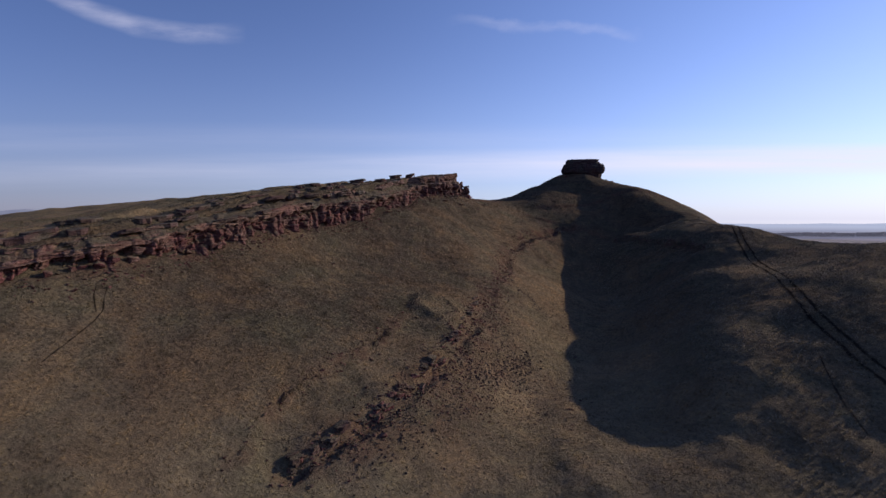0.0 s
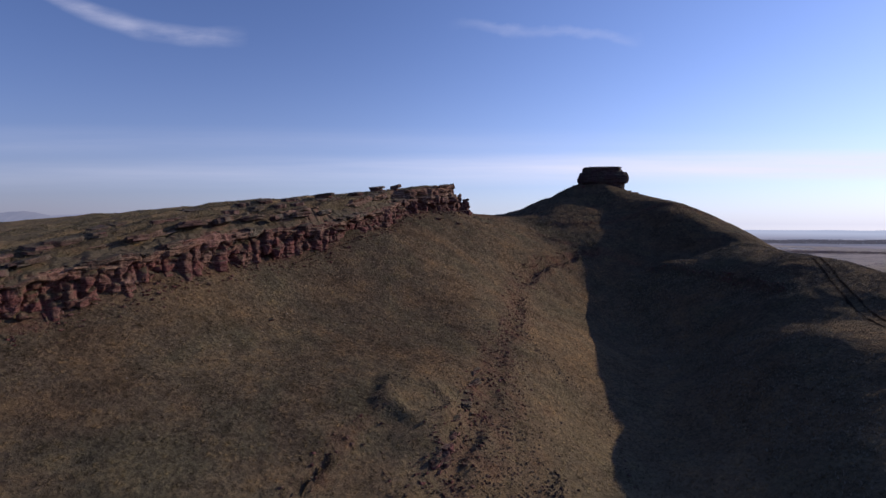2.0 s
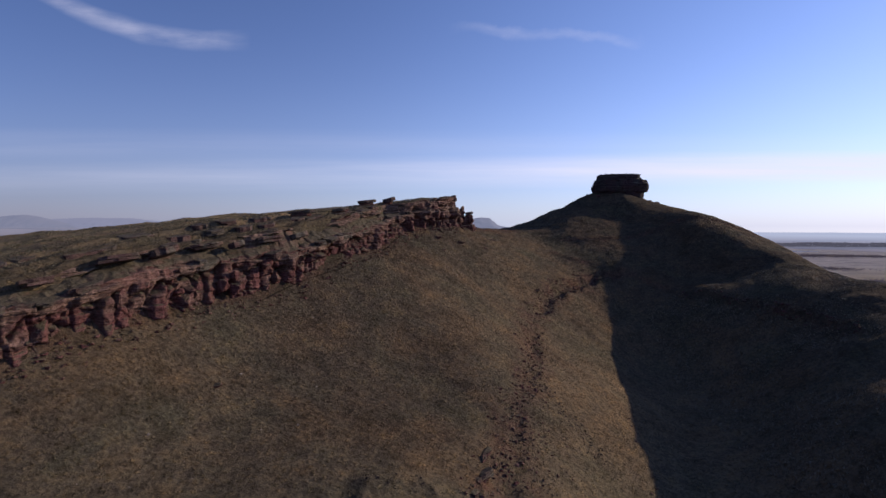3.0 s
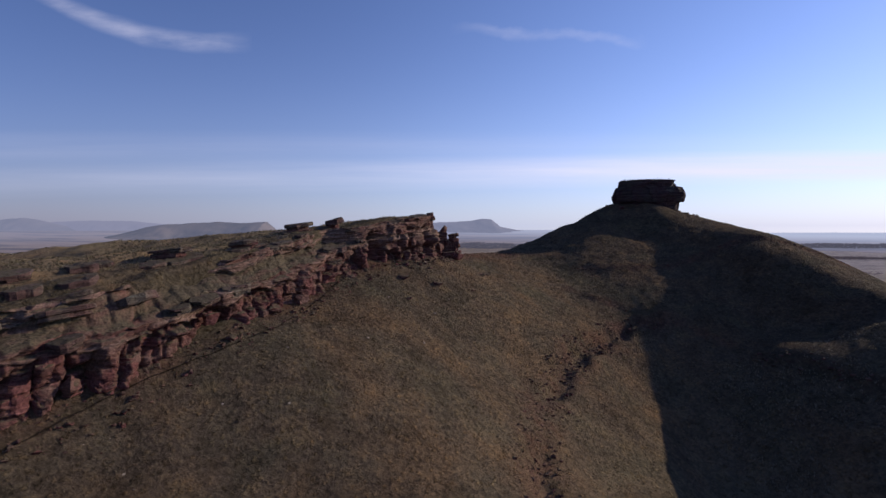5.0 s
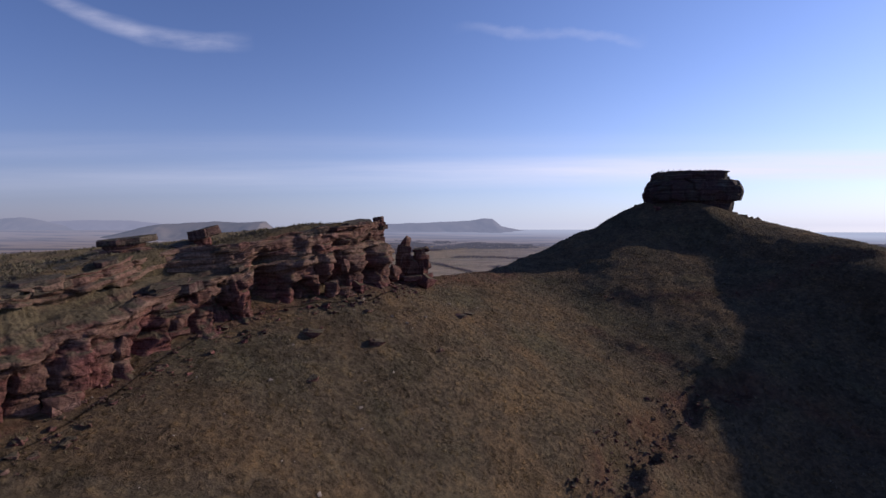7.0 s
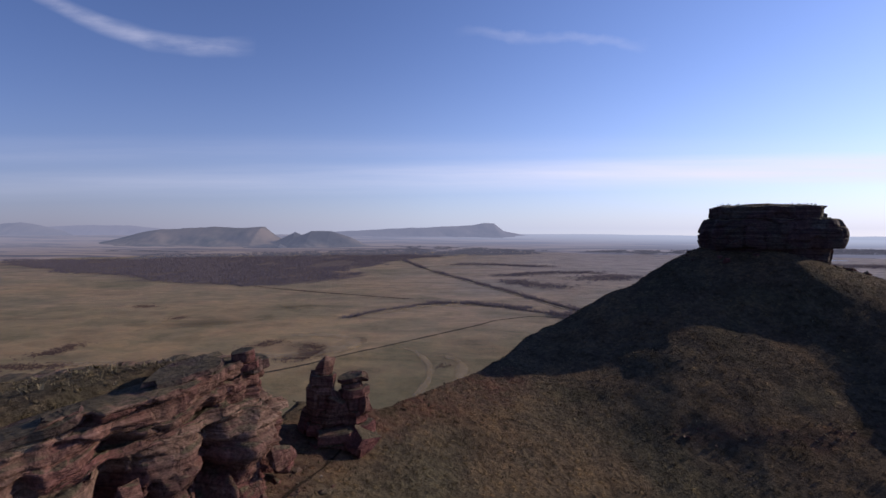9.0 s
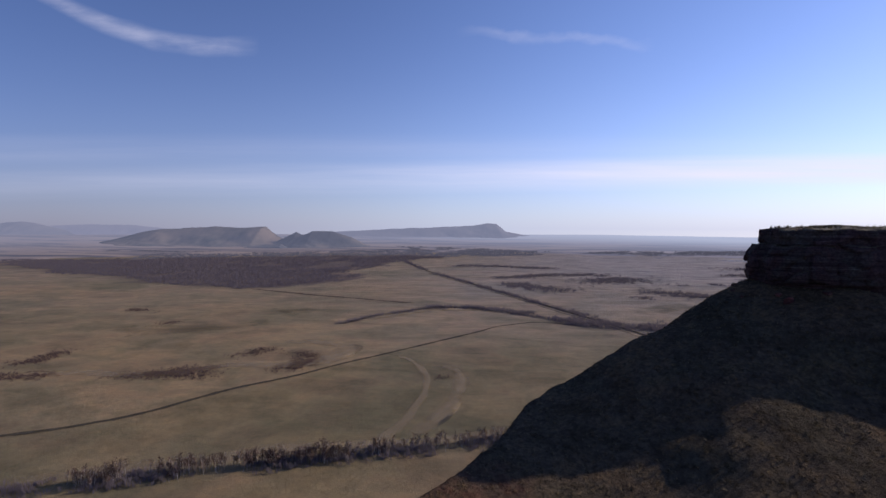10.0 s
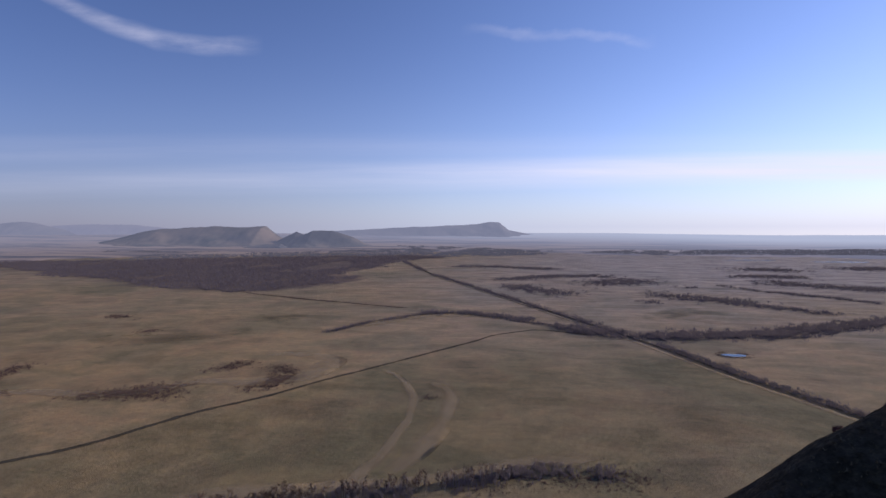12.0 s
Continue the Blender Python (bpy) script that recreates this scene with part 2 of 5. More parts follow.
def sandstone(name="red_sandstone", shade=(1, 1, 1)):
    m, n, l, b = material(name, 0.9)
    big = place_noise(n, l, 0.25, 5, 0.6, source="Position")
    bands = place_noise(n, l, 1.0, 5, 0.65, (0.10, 0.10, 2.4), "Position", 0.4)
    fine = place_noise(n, l, 3.2, 6, 0.75, source="Position")
    mid = place_noise(n, l, 0.9, 6, 0.7, source="Position")
    tc = n.new("ShaderNodeNewGeometry")
    mp = n.new("ShaderNodeMapping")
    mp.inputs["Scale"].default_value = (0.55, 0.55, 1.0)
    warp = n.new("ShaderNodeVectorMath")
    warp.operation = "MULTIPLY_ADD"
    l.new(mid.outputs["Color"], warp.inputs[0])
    warp.inputs[1].default_value = (0.8, 0.8, 0.8)
    l.new(tc.outputs["Position"], warp.inputs[2])
    l.new(warp.outputs[0], mp.inputs["Vector"])
    crack = n.new("ShaderNodeTexVoronoi")
    crack.feature = "DISTANCE_TO_EDGE"
    crack.inputs["Scale"].default_value = 1.0
    l.new(mp.outputs[0], crack.inputs["Vector"])
    gap = ramp(n, l, crack.outputs["Distance"], [(0.0, (0, 0, 0)), (0.07, (1, 1, 1))])
    c1 = ramp(n, l, big.outputs[0], [(0.3, (0.082, 0.032, 0.032)), (0.45, (0.125, 0.049, 0.045)), (0.56, (0.112, 0.058, 0.048)), (0.7, (0.155, 0.092, 0.074))])
    c2 = ramp(n, l, bands.outputs[0], [(0.35, (0.5, 0.46, 0.48)), (0.5, (1, 1, 1)), (0.6, (1.2, 1.25, 1.25)), (0.68, (1.7, 1.9, 1.9))])
    c3 = ramp(n, l, fine.outputs[0], [(0.35, (0.45, 0.45, 0.45)), (0.55, (1, 1, 1)), (0.75, (1.35, 1.4, 1.4))])
    c = mix(n, l, 1.0, mix(n, l, 1.0, c1.outputs[0], c2.outputs[0], "MULTIPLY"), c3.outputs[0], "MULTIPLY")
    c = mix(n, l, 1.0, c, shade, "MULTIPLY")
    # the upper beds are paler and browner
    bed = n.new("ShaderNodeAttribute")
    bed.attribute_name = "pale_bed"
    tan = mix(n, l, 1.0, mix(n, l, 1.0, (0.168, 0.107, 0.082), c2.outputs[0], "MULTIPLY"), c3.outputs[0], "MULTIPLY")
    c = mix(n, l, bed.outputs["Fac"], c, tan)
    # dry turf and lichen on the level tops
    g = n.new("ShaderNodeNewGeometry")
    sep = n.new("ShaderNodeSeparateXYZ")
    l.new(g.outputs["Normal"], sep.inputs[0])
    top = ramp(n, l, sep.outputs[2], [(0.62, (0, 0, 0)), (0.86, (1, 1, 1))])
    mottled = ramp(n, l, place_noise(n, l, 0.45, 5, 0.65, source="Position").outputs[0], [(0.36, (0, 0, 0)), (0.5, (1, 1, 1))])
    grass = ramp(n, l, fine.outputs[0], [(0.35, (0.034, 0.027, 0.018)), (0.5, (0.075, 0.06, 0.039)), (0.68, (0.13, 0.104, 0.068))])
    cover = mix(n, l, 1.0, top.outputs[0], mottled.outputs[0], "MULTIPLY")
    sod = n.new("ShaderNodeAttribute")
    sod.attribute_name = "sod"
    cover = mix(n, l, sod.outputs["Fac"], cover, (1.0, 1.0, 1.0))
    c = mix(n, l, cover, c, grass.outputs[0])
    l.new(c, b.inputs["Base Color"])
    high = n.new("ShaderNodeMath")
    high.operation = "MULTIPLY_ADD"
    l.new(gap.outputs[0], high.inputs[0])
    high.inputs[1].default_value = 0.1
    l.new(mid.outputs[0], high.inputs[2])
    higher = n.new("ShaderNodeMath")
    higher.operation = "MULTIPLY_ADD"
    l.new(bands.outputs[0], higher.inputs[0])
    higher.inputs[1].default_value = 0.35
    l.new(high.outputs[0], higher.inputs[2])
    top_ = n.new("ShaderNodeMath")
    top_.operation = "MULTIPLY_ADD"
    l.new(fine.outputs[0], top_.inputs[0])
    top_.inputs[1].default_value = 0.3
    l.new(higher.outputs[0], top_.inputs[2])
    bump(n, l, b, top_.outputs[0], 1.0, 0.4)
    return m


def worn_in(name, c, scale=0.05, cover=1.0):
    """A growth or wear that thins out towards its edges."""
    m, n, l, b = material(name, 1.0)
    b.inputs["Specular IOR Level"].default_value = 0.0
    t = place_noise(n, l, scale * 3, 6, 0.7)
    r = ramp(n, l, t.outputs[0], [(0.3, tuple(v * 0.72 for v in c)), (0.5, c), (0.7, tuple(v * 1.25 for v in c))])
    l.new(r.outputs[0], b.inputs["Base Color"])
    at = n.new("ShaderNodeAttribute")
    at.attribute_name = "core"
    tear = place_noise(n, l, scale, 5, 0.65)
    a = n.new("ShaderNodeMath")
    a.operation = "MULTIPLY_ADD"
    l.new(tear.outputs[0], a.inputs[0])
    a.inputs[1].default_value, a.inputs[2].default_value = 2.6, -1.75
    a2 = n.new("ShaderNodeMath")
    a2.operation = "MULTIPLY_ADD"
    l.new(at.outputs["Fac"], a2.inputs[0])
    a2.inputs[1].default_value = 1.5
    l.new(a.outputs[0], a2.inputs[2])
    a3 = n.new("ShaderNodeMath")
    a3.operation, a3.use_clamp = "MULTIPLY", True
    l.new(a2.outputs[0], a3.inputs[0])
    a3.inputs[1].default_value = cover
    a4 = n.new("ShaderNodeMath")
    a4.operation = "MINIMUM"
    l.new(a3.outputs[0], a4.inputs[0])
    a4.inputs[1].default_value = min(1.0, cover)
    l.new(a4.outputs[0], b.inputs["Alpha"])
    return m


AIR = (0.345, 0.375, 0.545)                              # pale air between here and the far hills, added to them as emission


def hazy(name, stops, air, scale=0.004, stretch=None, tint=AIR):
    """Land so far off that the lit air before it shows, painted in as a glow."""
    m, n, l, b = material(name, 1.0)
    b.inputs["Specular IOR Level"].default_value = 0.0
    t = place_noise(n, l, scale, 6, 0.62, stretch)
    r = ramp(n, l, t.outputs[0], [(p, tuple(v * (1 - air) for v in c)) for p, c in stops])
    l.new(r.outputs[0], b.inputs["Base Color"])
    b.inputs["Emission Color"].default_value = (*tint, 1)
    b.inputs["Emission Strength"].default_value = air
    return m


def plain_colour(name, c, rough=0.95, scale=0.02):
    m, n, l, b = material(name, rough)
    t = place_noise(n, l, scale, 6, 0.65)
    r = ramp(n, l, t.outputs[0], [(0.3, tuple(v * 0.7 for v in c)), (0.5, c), (0.7, tuple(v * 1.3 for v in c))])
    l.new(r.outputs[0], b.inputs["Base Color"])
    return m


TURF, STONE = grass_ground(), sandstone()
GREY_STONE = sandstone("weathered_grey_sandstone", (0.72, 1.05, 1.02))
# the same stone with its colour darkened and less red
DARK_STONE = sandstone("darkened_sandstone", (0.5, 0.75, 0.85))


# ---- small tools ----
def lattice(ix, iy, seed):
    h = (ix * 374761393 + iy * 668265263 + seed * 974711) & 0x7FFFFFFF
    h = ((h ^ (h >> 13)) * 1274126177) & 0x7FFFFFFF
    return ((h ^ (h >> 16)) & 0xFFFF) / 65535.0


def value_noise(x, y, seed=0):
    """Smooth noise of -1 to 1 on a unit lattice, for arrays."""
    ix, iy = np.floor(x).astype(np.int64), np.floor(y).astype(np.int64)
    fx, fy = x - ix, y - iy
    fx, fy = fx * fx * (3 - 2 * fx), fy * fy * (3 - 2 * fy)
    a = lattice(ix, iy, seed) * (1 - fx) + lattice(ix + 1, iy, seed) * fx
    b = lattice(ix, iy + 1, seed) * (1 - fx) + lattice(ix + 1, iy + 1, seed) * fx
    return 2 * (a * (1 - fy) + b * fy) - 1


def fbm(x, y, seed=0, octaves=4):
    total, amp = 0 * x, 1.0
    for k in range(octaves):
        total = total + amp * value_noise(x * 2**k + 17.3 * k, y * 2**k - 9.1 * k, seed + k)
        amp *= 0.5
    return total


def smooth(a, b, v):
    s = np.clip((v - a) / (b - a), 0, 1)
    return s * s * (3 - 2 * s)


def grid_mesh(name, P, wrap=False):
    """A mesh from an array of places, rows x columns x 3."""
    h, w = P.shape[:2]
    idx = np.arange(h * w).reshape(h, w)
    if wrap:
        idx = np.concatenate([idx, idx[:, :1]], 1)
    q = np.stack([idx[:-1, :-1], idx[:-1, 1:], idx[1:, 1:], idx[1:, :-1]], -1).reshape(-1, 4)
    me = bpy.data.meshes.new(name)
    me.vertices.add(h * w)
    me.vertices.foreach_set("co", np.ascontiguousarray(P, dtype=np.float32).ravel())
    me.loops.add(q.size)
    me.loops.foreach_set("vertex_index", q.ravel().astype(np.int32))
    me.polygons.add(len(q))
    me.polygons.foreach_set("loop_start", np.arange(0, q.size, 4, dtype=np.int32))
    me.polygons.foreach_set("loop_total", np.full(len(q), 4, dtype=np.int32))
    me.update(calc_edges=True)
    return me


# ---- the lie of the land ----
# lines of the landform, in metres: x, y, height above the plain
CLIFF = [(-112, 45, 70, 76), (-95, 70, 74.5, 80.5), (-76, 97, 80, 85.2), (-68, 108, 81.8, 87.2), (-62, 124.5, 82.6, 90), (-53.6, 145.5, 87, 95), (-48.6, 161, 88.6, 98),
         (-35.5, 184, 91.8, 101), (-28.9, 203.6, 95.0, 104.6), (-25, 220, 99.8, 107.4), (-15.5, 233, 101.2, 109.8), (-9.6, 243, 101.2, 110.7), (-11.0, 248.5, 100.6, 110.3),
         (-18, 252, 98, 109.2), (-45, 254, 93, 105), (-100, 248, 88, 100), (-170, 230, 78, 93)]     # x, y, foot, top
SLOPE = [(-26.6, 97, 62.8), (-35, 147.5, 77.4), (-23, 190, 90.8), (-14.6, 207, 92.6), (-7, 226, 96.2), (-4, 216, 88.8), (1.7, 241, 95.9), (-4, 262, 100.1), (6, 268, 98.9), (-5.3, 134, 69.4), (-64.6, 102.5, 76.3), (-40, 120, 74), (-12, 175, 77.5)]
GULLY = [(10, 168, 70.5), (11, 190, 74.6), (14, 216, 79.8), (23, 231, 83.4), (28, 206, 69.4), (36, 246, 85.8), (38, 180, 60.8), (34, 150, 57.0), (27, 140, 57.0), (30, 125, 56.2), (42, 215, 66.5), (50, 195, 63.0), (15, 117, 53.4), (32.5, 212.5, 69.9), (30.6, 176.8, 62.2), (29, 192, 66.5), (35, 231, 76.0), (27.4, 151, 57.7), (47, 238, 80.5), (40, 228, 73.5), (52, 226, 76.5), (58, 240, 83.0), (21, 112, 55.5)]
CONE = [(23, 262.5, 93.5), (33.5, 256, 91.4), (36, 284, 103.9), (47.5, 291, 106.4), (55, 299, 114.5), (66, 300, 111.4), (28, 303, 109), (14, 288, 101.4), (62, 232, 84.0), (60, 256, 91), (72, 276, 105.7), (56, 293, 109.6), (62, 284, 105.4), (69, 281, 106.2), (43, 311, 115.9), (36, 309, 112.6), (16, 298, 103.5), (29, 305, 108.8), (50, 272, 98.0), (46, 278, 100.6), (49, 286, 104.2), (40, 286, 104.2), (84, 276, 103.8), (76, 262, 100.5), (86, 260, 98), (90, 243, 93.3), (97, 252, 92.6), (99, 243, 89.5), (72, 244, 86), (58, 312, 115.1), (80, 300, 108.2), (46, 262, 94.6), (41, 252, 89.3)]
EAST = [(74, 177, 76.5), (75, 151, 76.6), (72, 123, 72.6), (110, 160, 84.2), (125, 205, 75.7), (150, 120, 75), (150, 250, 63.6), (100, 60, 58.9), (108, 240, 84), (72, 184, 78.6), (65, 158, 74.6), (60.3, 146.5, 70.7), (54, 133, 68.0), (50.4, 122.4, 66.4), (46.4, 108.4, 63.0), (61, 123, 69), (60, 104, 64.0), (76, 106, 68.5), (44, 98, 59.5), (30, 92, 55.5), (36, 108, 56.0), (40, 130, 58.5), (60, 86, 58.5), (68, 163, 76.4), (93.2, 208.6, 88.0), (99, 231, 87.2), (78, 88, 63.5), (92, 122, 76.5), (81, 160, 77.2), (86.5, 170.5, 78.8), (70, 140, 74)]
NEAR = [(-7, 95, 56.6), (0, 60, 44.8), (0, 0, 41.5), (-60, 20, 50.9), (60, 20, 49.8), (-60, -60, 40.3), (60, -60, 40.1)]
SPOTS = np.array([c[:3] for c in CLIFF[:13]] + SLOPE + GULLY + CONE + EAST + NEAR, float)


def thin_plate(spots, stiff=4.0):
    xy, z = spots[:, :2] / 100, spots[:, 2]
    r2 = ((xy[:, None] - xy[None]) ** 2).sum(-1)
    k = 0.5 * r2 * np.log(r2 + 1e-12) + np.eye(len(z)) * stiff * 1e-4
    p = np.c_[np.ones(len(z)), xy]
    a = np.block([[k, p], [p.T, np.zeros((3, 3))]])
    return xy, np.linalg.solve(a, np.r_[z, 0, 0, 0])


TPS_XY, TPS_W = thin_plate(SPOTS)


def slope_height(x, y):
    u, v = x / 100, y / 100
    out = TPS_W[-3] + TPS_W[-2] * u + TPS_W[-1] * v
    for (a, b), w in zip(TPS_XY, TPS_W):
        r2 = (u - a) ** 2 + (v - b) ** 2
        out = out + w * 0.5 * r2 * np.log(r2 + 1e-12)
    return out


FOOT = np.array(CLIFF, float)
RUN = np.r_[0, np.cumsum(np.hypot(np.diff(FOOT[:, 0]), np.diff(FOOT[:, 1])))]


def behind_cliff(x, y):
    """Metres behind the line of the cliff's foot (negative before it), and how far along the line the nearest place is."""
    best, near = np.full(np.shape(x), 1e9), np.zeros(np.shape(x))
    for k in range(len(FOOT) - 1):
        (ax, ay), (bx, by) = FOOT[k, :2], FOOT[k + 1, :2]
        dx, dy = bx - ax, by - ay
        t = np.clip(((x - ax) * dx + (y - ay) * dy) / (dx * dx + dy * dy), 0, 1)
        d = np.hypot(x - ax - t * dx, y - ay - t * dy)
        closer = d < best
        best, near = np.where(closer, d, best), np.where(closer, RUN[k] + t * (RUN[k + 1] - RUN[k]), near)
    ring = [tuple(p) for p in FOOT[:, :2]] + [(-900, 100), (-900, -700), (-500, -600)]
    inside = np.zeros(np.shape(x), bool)
    for (ax, ay), (bx, by) in zip(ring, ring[1:] + ring[:1]):
        if ay != by:
            inside ^= ((ay > y) != (by > y)) & (x < (bx - ax) * (y - ay) / (by - ay) + ax)
    return np.where(inside, best, -best), near


EDGE_X = [-400, -170, -100, -45, -20, -6, 6, 10, 14, 20, 28, 44, 58, 90, 150, 300]
EDGE_Y = [180, 226, 250, 254, 256, 260, 281, 291, 296, 299, 304, 311, 322, 326, 312, 270]


STEP_1, STEP_2 = 7.0, 14.0           # two turf steps behind the brink of the cliff
GULLY_LINE = [(40, 248), (34, 246), (29, 240), (22, 231), (17, 222), (13, 213), (10.5, 200), (10.8, 186), (8, 170), (4, 145), (-1, 122), (-9, 101), (-20, 84)]
SCARP_A = [(56, 236), (62, 229.5), (65.5, 224), (70, 216), (74, 204), (76, 190)]          # broken edges of beds on the flanks
SCARP_B = [(26, 269.5), (35.7, 268.5), (44, 269), (58, 271), (72, 273.5), (84, 272), (96, 268)]
SCARP_C = [(-28, 83), (-26.6, 96), (-21, 108), (-17.5, 113), (-11.5, 131)]
SCARP_D = [(22, 257), (30, 252), (39, 250), (47, 247), (55, 241)]


def line_near(x, y, line):
    """Distance to a line of points in plan."""
    best = np.full(np.shape(x), 1e9)
    for (ax, ay), (bx, by) in zip(line[:-1], line[1:]):
        dx, dy = bx - ax, by - ay
        t = np.clip(((x - ax) * dx + (y - ay) * dy) / (dx * dx + dy * dy), 0, 1)
        best = np.minimum(best, np.hypot(x - ax - t * dx, y - ay - t * dy))
    return best


def line_side(x, y, line):
    """Distance to a line, and 1 on its right hand, -1 on its left."""
    best, side = np.full(np.shape(x), 1e9), np.ones(np.shape(x))
    for (ax, ay), (bx, by) in zip(line[:-1], line[1:]):
        dx, dy = bx - ax, by - ay
        t = np.clip(((x - ax) * dx + (y - ay) * dy) / (dx * dx + dy * dy), 0, 1)
        d = np.hypot(x - ax - t * dx, y - ay - t * dy)
        closer = d < best
        best = np.where(closer, d, best)
        side = np.where(closer, np.where((x - ax) * dy - (y - ay) * dx > 0, 1.0, -1.0), side)
    return best, side


def side_span(x, y, line):
    """Fades a scarp out towards the two ends of its line."""
    (ax, ay), (bx, by) = line[0], line[-1]
    t = ((x - ax) * (bx - ax) + (y - ay) * (by - ay)) / ((bx - ax) ** 2 + (by - ay) ** 2)
    return smooth(-0.05, 0.12, t) * (1 - smooth(0.88, 1.05, t))


def plain_height(x, y):
    d = np.hypot(x, y)
    return 1.2 * fbm(x / 160, y / 160, 5, 3) * smooth(250, 500, d) + 60 * smooth(2600, 4900, d) ** 1.5 * (1 - 0.45 * smooth(0.12, 0.5, x / np.maximum(y, 1)))


def ground_height(x, y):
    edge = np.interp(x, EDGE_X, EDGE_Y)
    over = np.maximum(0, y - edge)
    yy = np.minimum(y, edge + 5)
    z = slope_height(x, yy)
    s, near = behind_cliff(x, y)
    wave = s + 1.6 * fbm(near / 14, near * 0 + 4.2, 33, 2)
    rise = (0.4 * smooth(2, 6, s) + 1.2 * smooth(STEP_1 - 0.5, STEP_1 + 0.7, wave) + 0.9 * smooth(STEP_2 - 0.5, STEP_2 + 0.9, wave)) * (1 - smooth(150, 190, near)) - 0.045 * np.maximum(0, s - 10)
    # far behind the brink the plateau follows the line of the cliff as a whole, without creases
    ax, ay, bx, by = FOOT[2, 0], FOOT[2, 1], FOOT[10, 0], FOOT[10, 1]
    whole = ((x - ax) * (bx - ax) + (y - ay) * (by - ay)) / math.hypot(bx - ax, by - ay) ** 2
    even = np.interp(whole, [-1.2, 0, 1, 1.6], [FOOT[2, 3] - 28, FOOT[2, 3] + 0.8, FOOT[10, 3] + 0.2, FOOT[10, 3] - 3])
    brink = np.interp(near, RUN, FOOT[:, 3])
    deep = smooth(5, 26, s)
    top = brink * (1 - deep) + even * deep + rise + 0.4 * fbm(x / 9, y / 9, 3, 3)
    # ledges: the turf climbs in low steps behind the edge
    up = smooth(3.2, 5.4, s)
    z = z - 0.85 * np.maximum(0, over - 1.5)
    north = (x < -15) & (near > RUN[12])
    z = np.where(north, np.minimum(z, np.interp(near, RUN, FOOT[:, 2]) + 0.85 * np.minimum(s, 0)), z)
    z = z * (1 - up) + top * up
    # the flanks fall away to the plain far out on all sides
    far = np.hypot((x - 10) / 1.0, (y - 120) / 1.15)
    z = z - 110 * smooth(210, 420, far)
    z = z + 0.3 * fbm(x / 7, y / 7, 11, 4) + 0.3 * fbm(x / 28, y / 28, 12, 2)
    cut = line_near(x, y, GULLY_LINE)
    z = z - (1.5 + 1.2 * smooth(200, 228, y)) * np.exp(-((cut + 0.9 * fbm(x / 3, y / 3, 21, 3)) / 1.5) ** 2) * (0.55 + 0.45 * fbm(x / 11, y / 11, 22, 2))
    for line, drop in ((SCARP_A, 1.2), (SCARP_B, 0.35), (SCARP_C, 1.3), (SCARP_D, 0.35)):
        d, side = line_side(x, y, line)
        d = d + 0.8 * fbm(x / 4, y / 4, 23, 3)
        z = z - drop * smooth(-0.6, 0.8, d * side) * (1 - smooth(3.0, 11.0, d * side)) * (1 - smooth(8, 14, d)) * side_span(x, y, line)
    z = z + 0.10 * fbm(x / 1.9, y / 1.9, 13, 3)
    ring = np.hypot((x + 6) / 1.15, y - 136) + 0.9 * fbm(x / 3, y / 3, 24, 2)
    z = z + 0.75 * np.exp(-((ring - 4.6) / 1.1) ** 2) - 0.35 * np.exp(-(ring / 3.0) ** 2)      # a low ring of turf
    p = plain_height(x, y)
    k = 3.0
    return np.maximum(z, p) + np.exp(-np.abs(z - p) / k) * k * 0.3


def axis(fine_a, fine_b, step, far, growth=1.07):
    mid = list(np.arange(fine_a, fine_b + step, step))
    out, s, v = [], step, fine_b + step
    while v < far:
        s *= growth
        v += s
        out.append(v)
    low, s, v = [], step, fine_a
    while v > -far:
        s *= growth
        v -= s
        low.append(v)
    return np.array(low[::-1] + mid + out)


gx, gy = axis(-105, 115, 0.68, 5200), axis(60, 320, 0.68, 5200)
GX, GY = np.meshgrid(gx, gy)
ground = tagged(new("ground", grid_mesh("ground", np.stack([GX, GY, ground_height(GX, GY)], -1))), "dry brown steppe turf over hills and a wide plain", "ground", kind="structure")
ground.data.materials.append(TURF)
near = (np.abs(GX) < 200) & (GY > -50) & (GY < 420)
gs, _ = behind_cliff(GX, GY)
BARE = np.zeros(GX.shape)
BARE = np.maximum(BARE, 0.95 * (1 - smooth(1.0, 5.0, line_near(GX, GY, GULLY_LINE) + 1.5 * fbm(GX / 5, GY / 5, 51, 3))))
BARE = np.maximum(BARE, 0.8 * (1 - smooth(0.3, 1.9, np.abs(gs + 0.8) + 0.9 * fbm(GX / 3, GY / 3, 52, 3))))
BARE = np.maximum(BARE, 1 - smooth(2.0, 5.5, line_near(GX, GY, [(-12, 250), (-8, 259), (-3, 264), (2, 270), (6, 276)]) + 1.2 * fbm(GX / 3, GY / 3, 53, 3)))
BARE = np.maximum(BARE, 0.7 * (1 - smooth(2.0, 9.0, np.hypot((GX - 1) / 0.8, (GY - 112) / 2.0) / 1.6 + 3.0 * fbm(GX / 8, GY / 8, 54, 3))))
for line in (SCARP_A, SCARP_B, SCARP_C, SCARP_D):
    BARE = np.maximum(BARE, 0.75 * (1 - smooth(0.4, 2.2, line_near(GX, GY, line) + 0.9 * fbm(GX / 4, GY / 4, 55, 3))))
BROKEN = [(-12, 88), (-6, 99), (0, 109), (4, 122), (8, 135), (9, 149)]
BARE = np.maximum(BARE, 0.8 * (1 - smooth(2.0, 7.0, line_near(GX, GY, BROKEN) + 3.0 * fbm(GX / 4, GY / 4, 56, 3))))
BARE = np.where(near, BARE, 0)
GZ = ground_height(GX, GY)
field = ground.data.attributes.new("field", "FLOAT", "POINT")
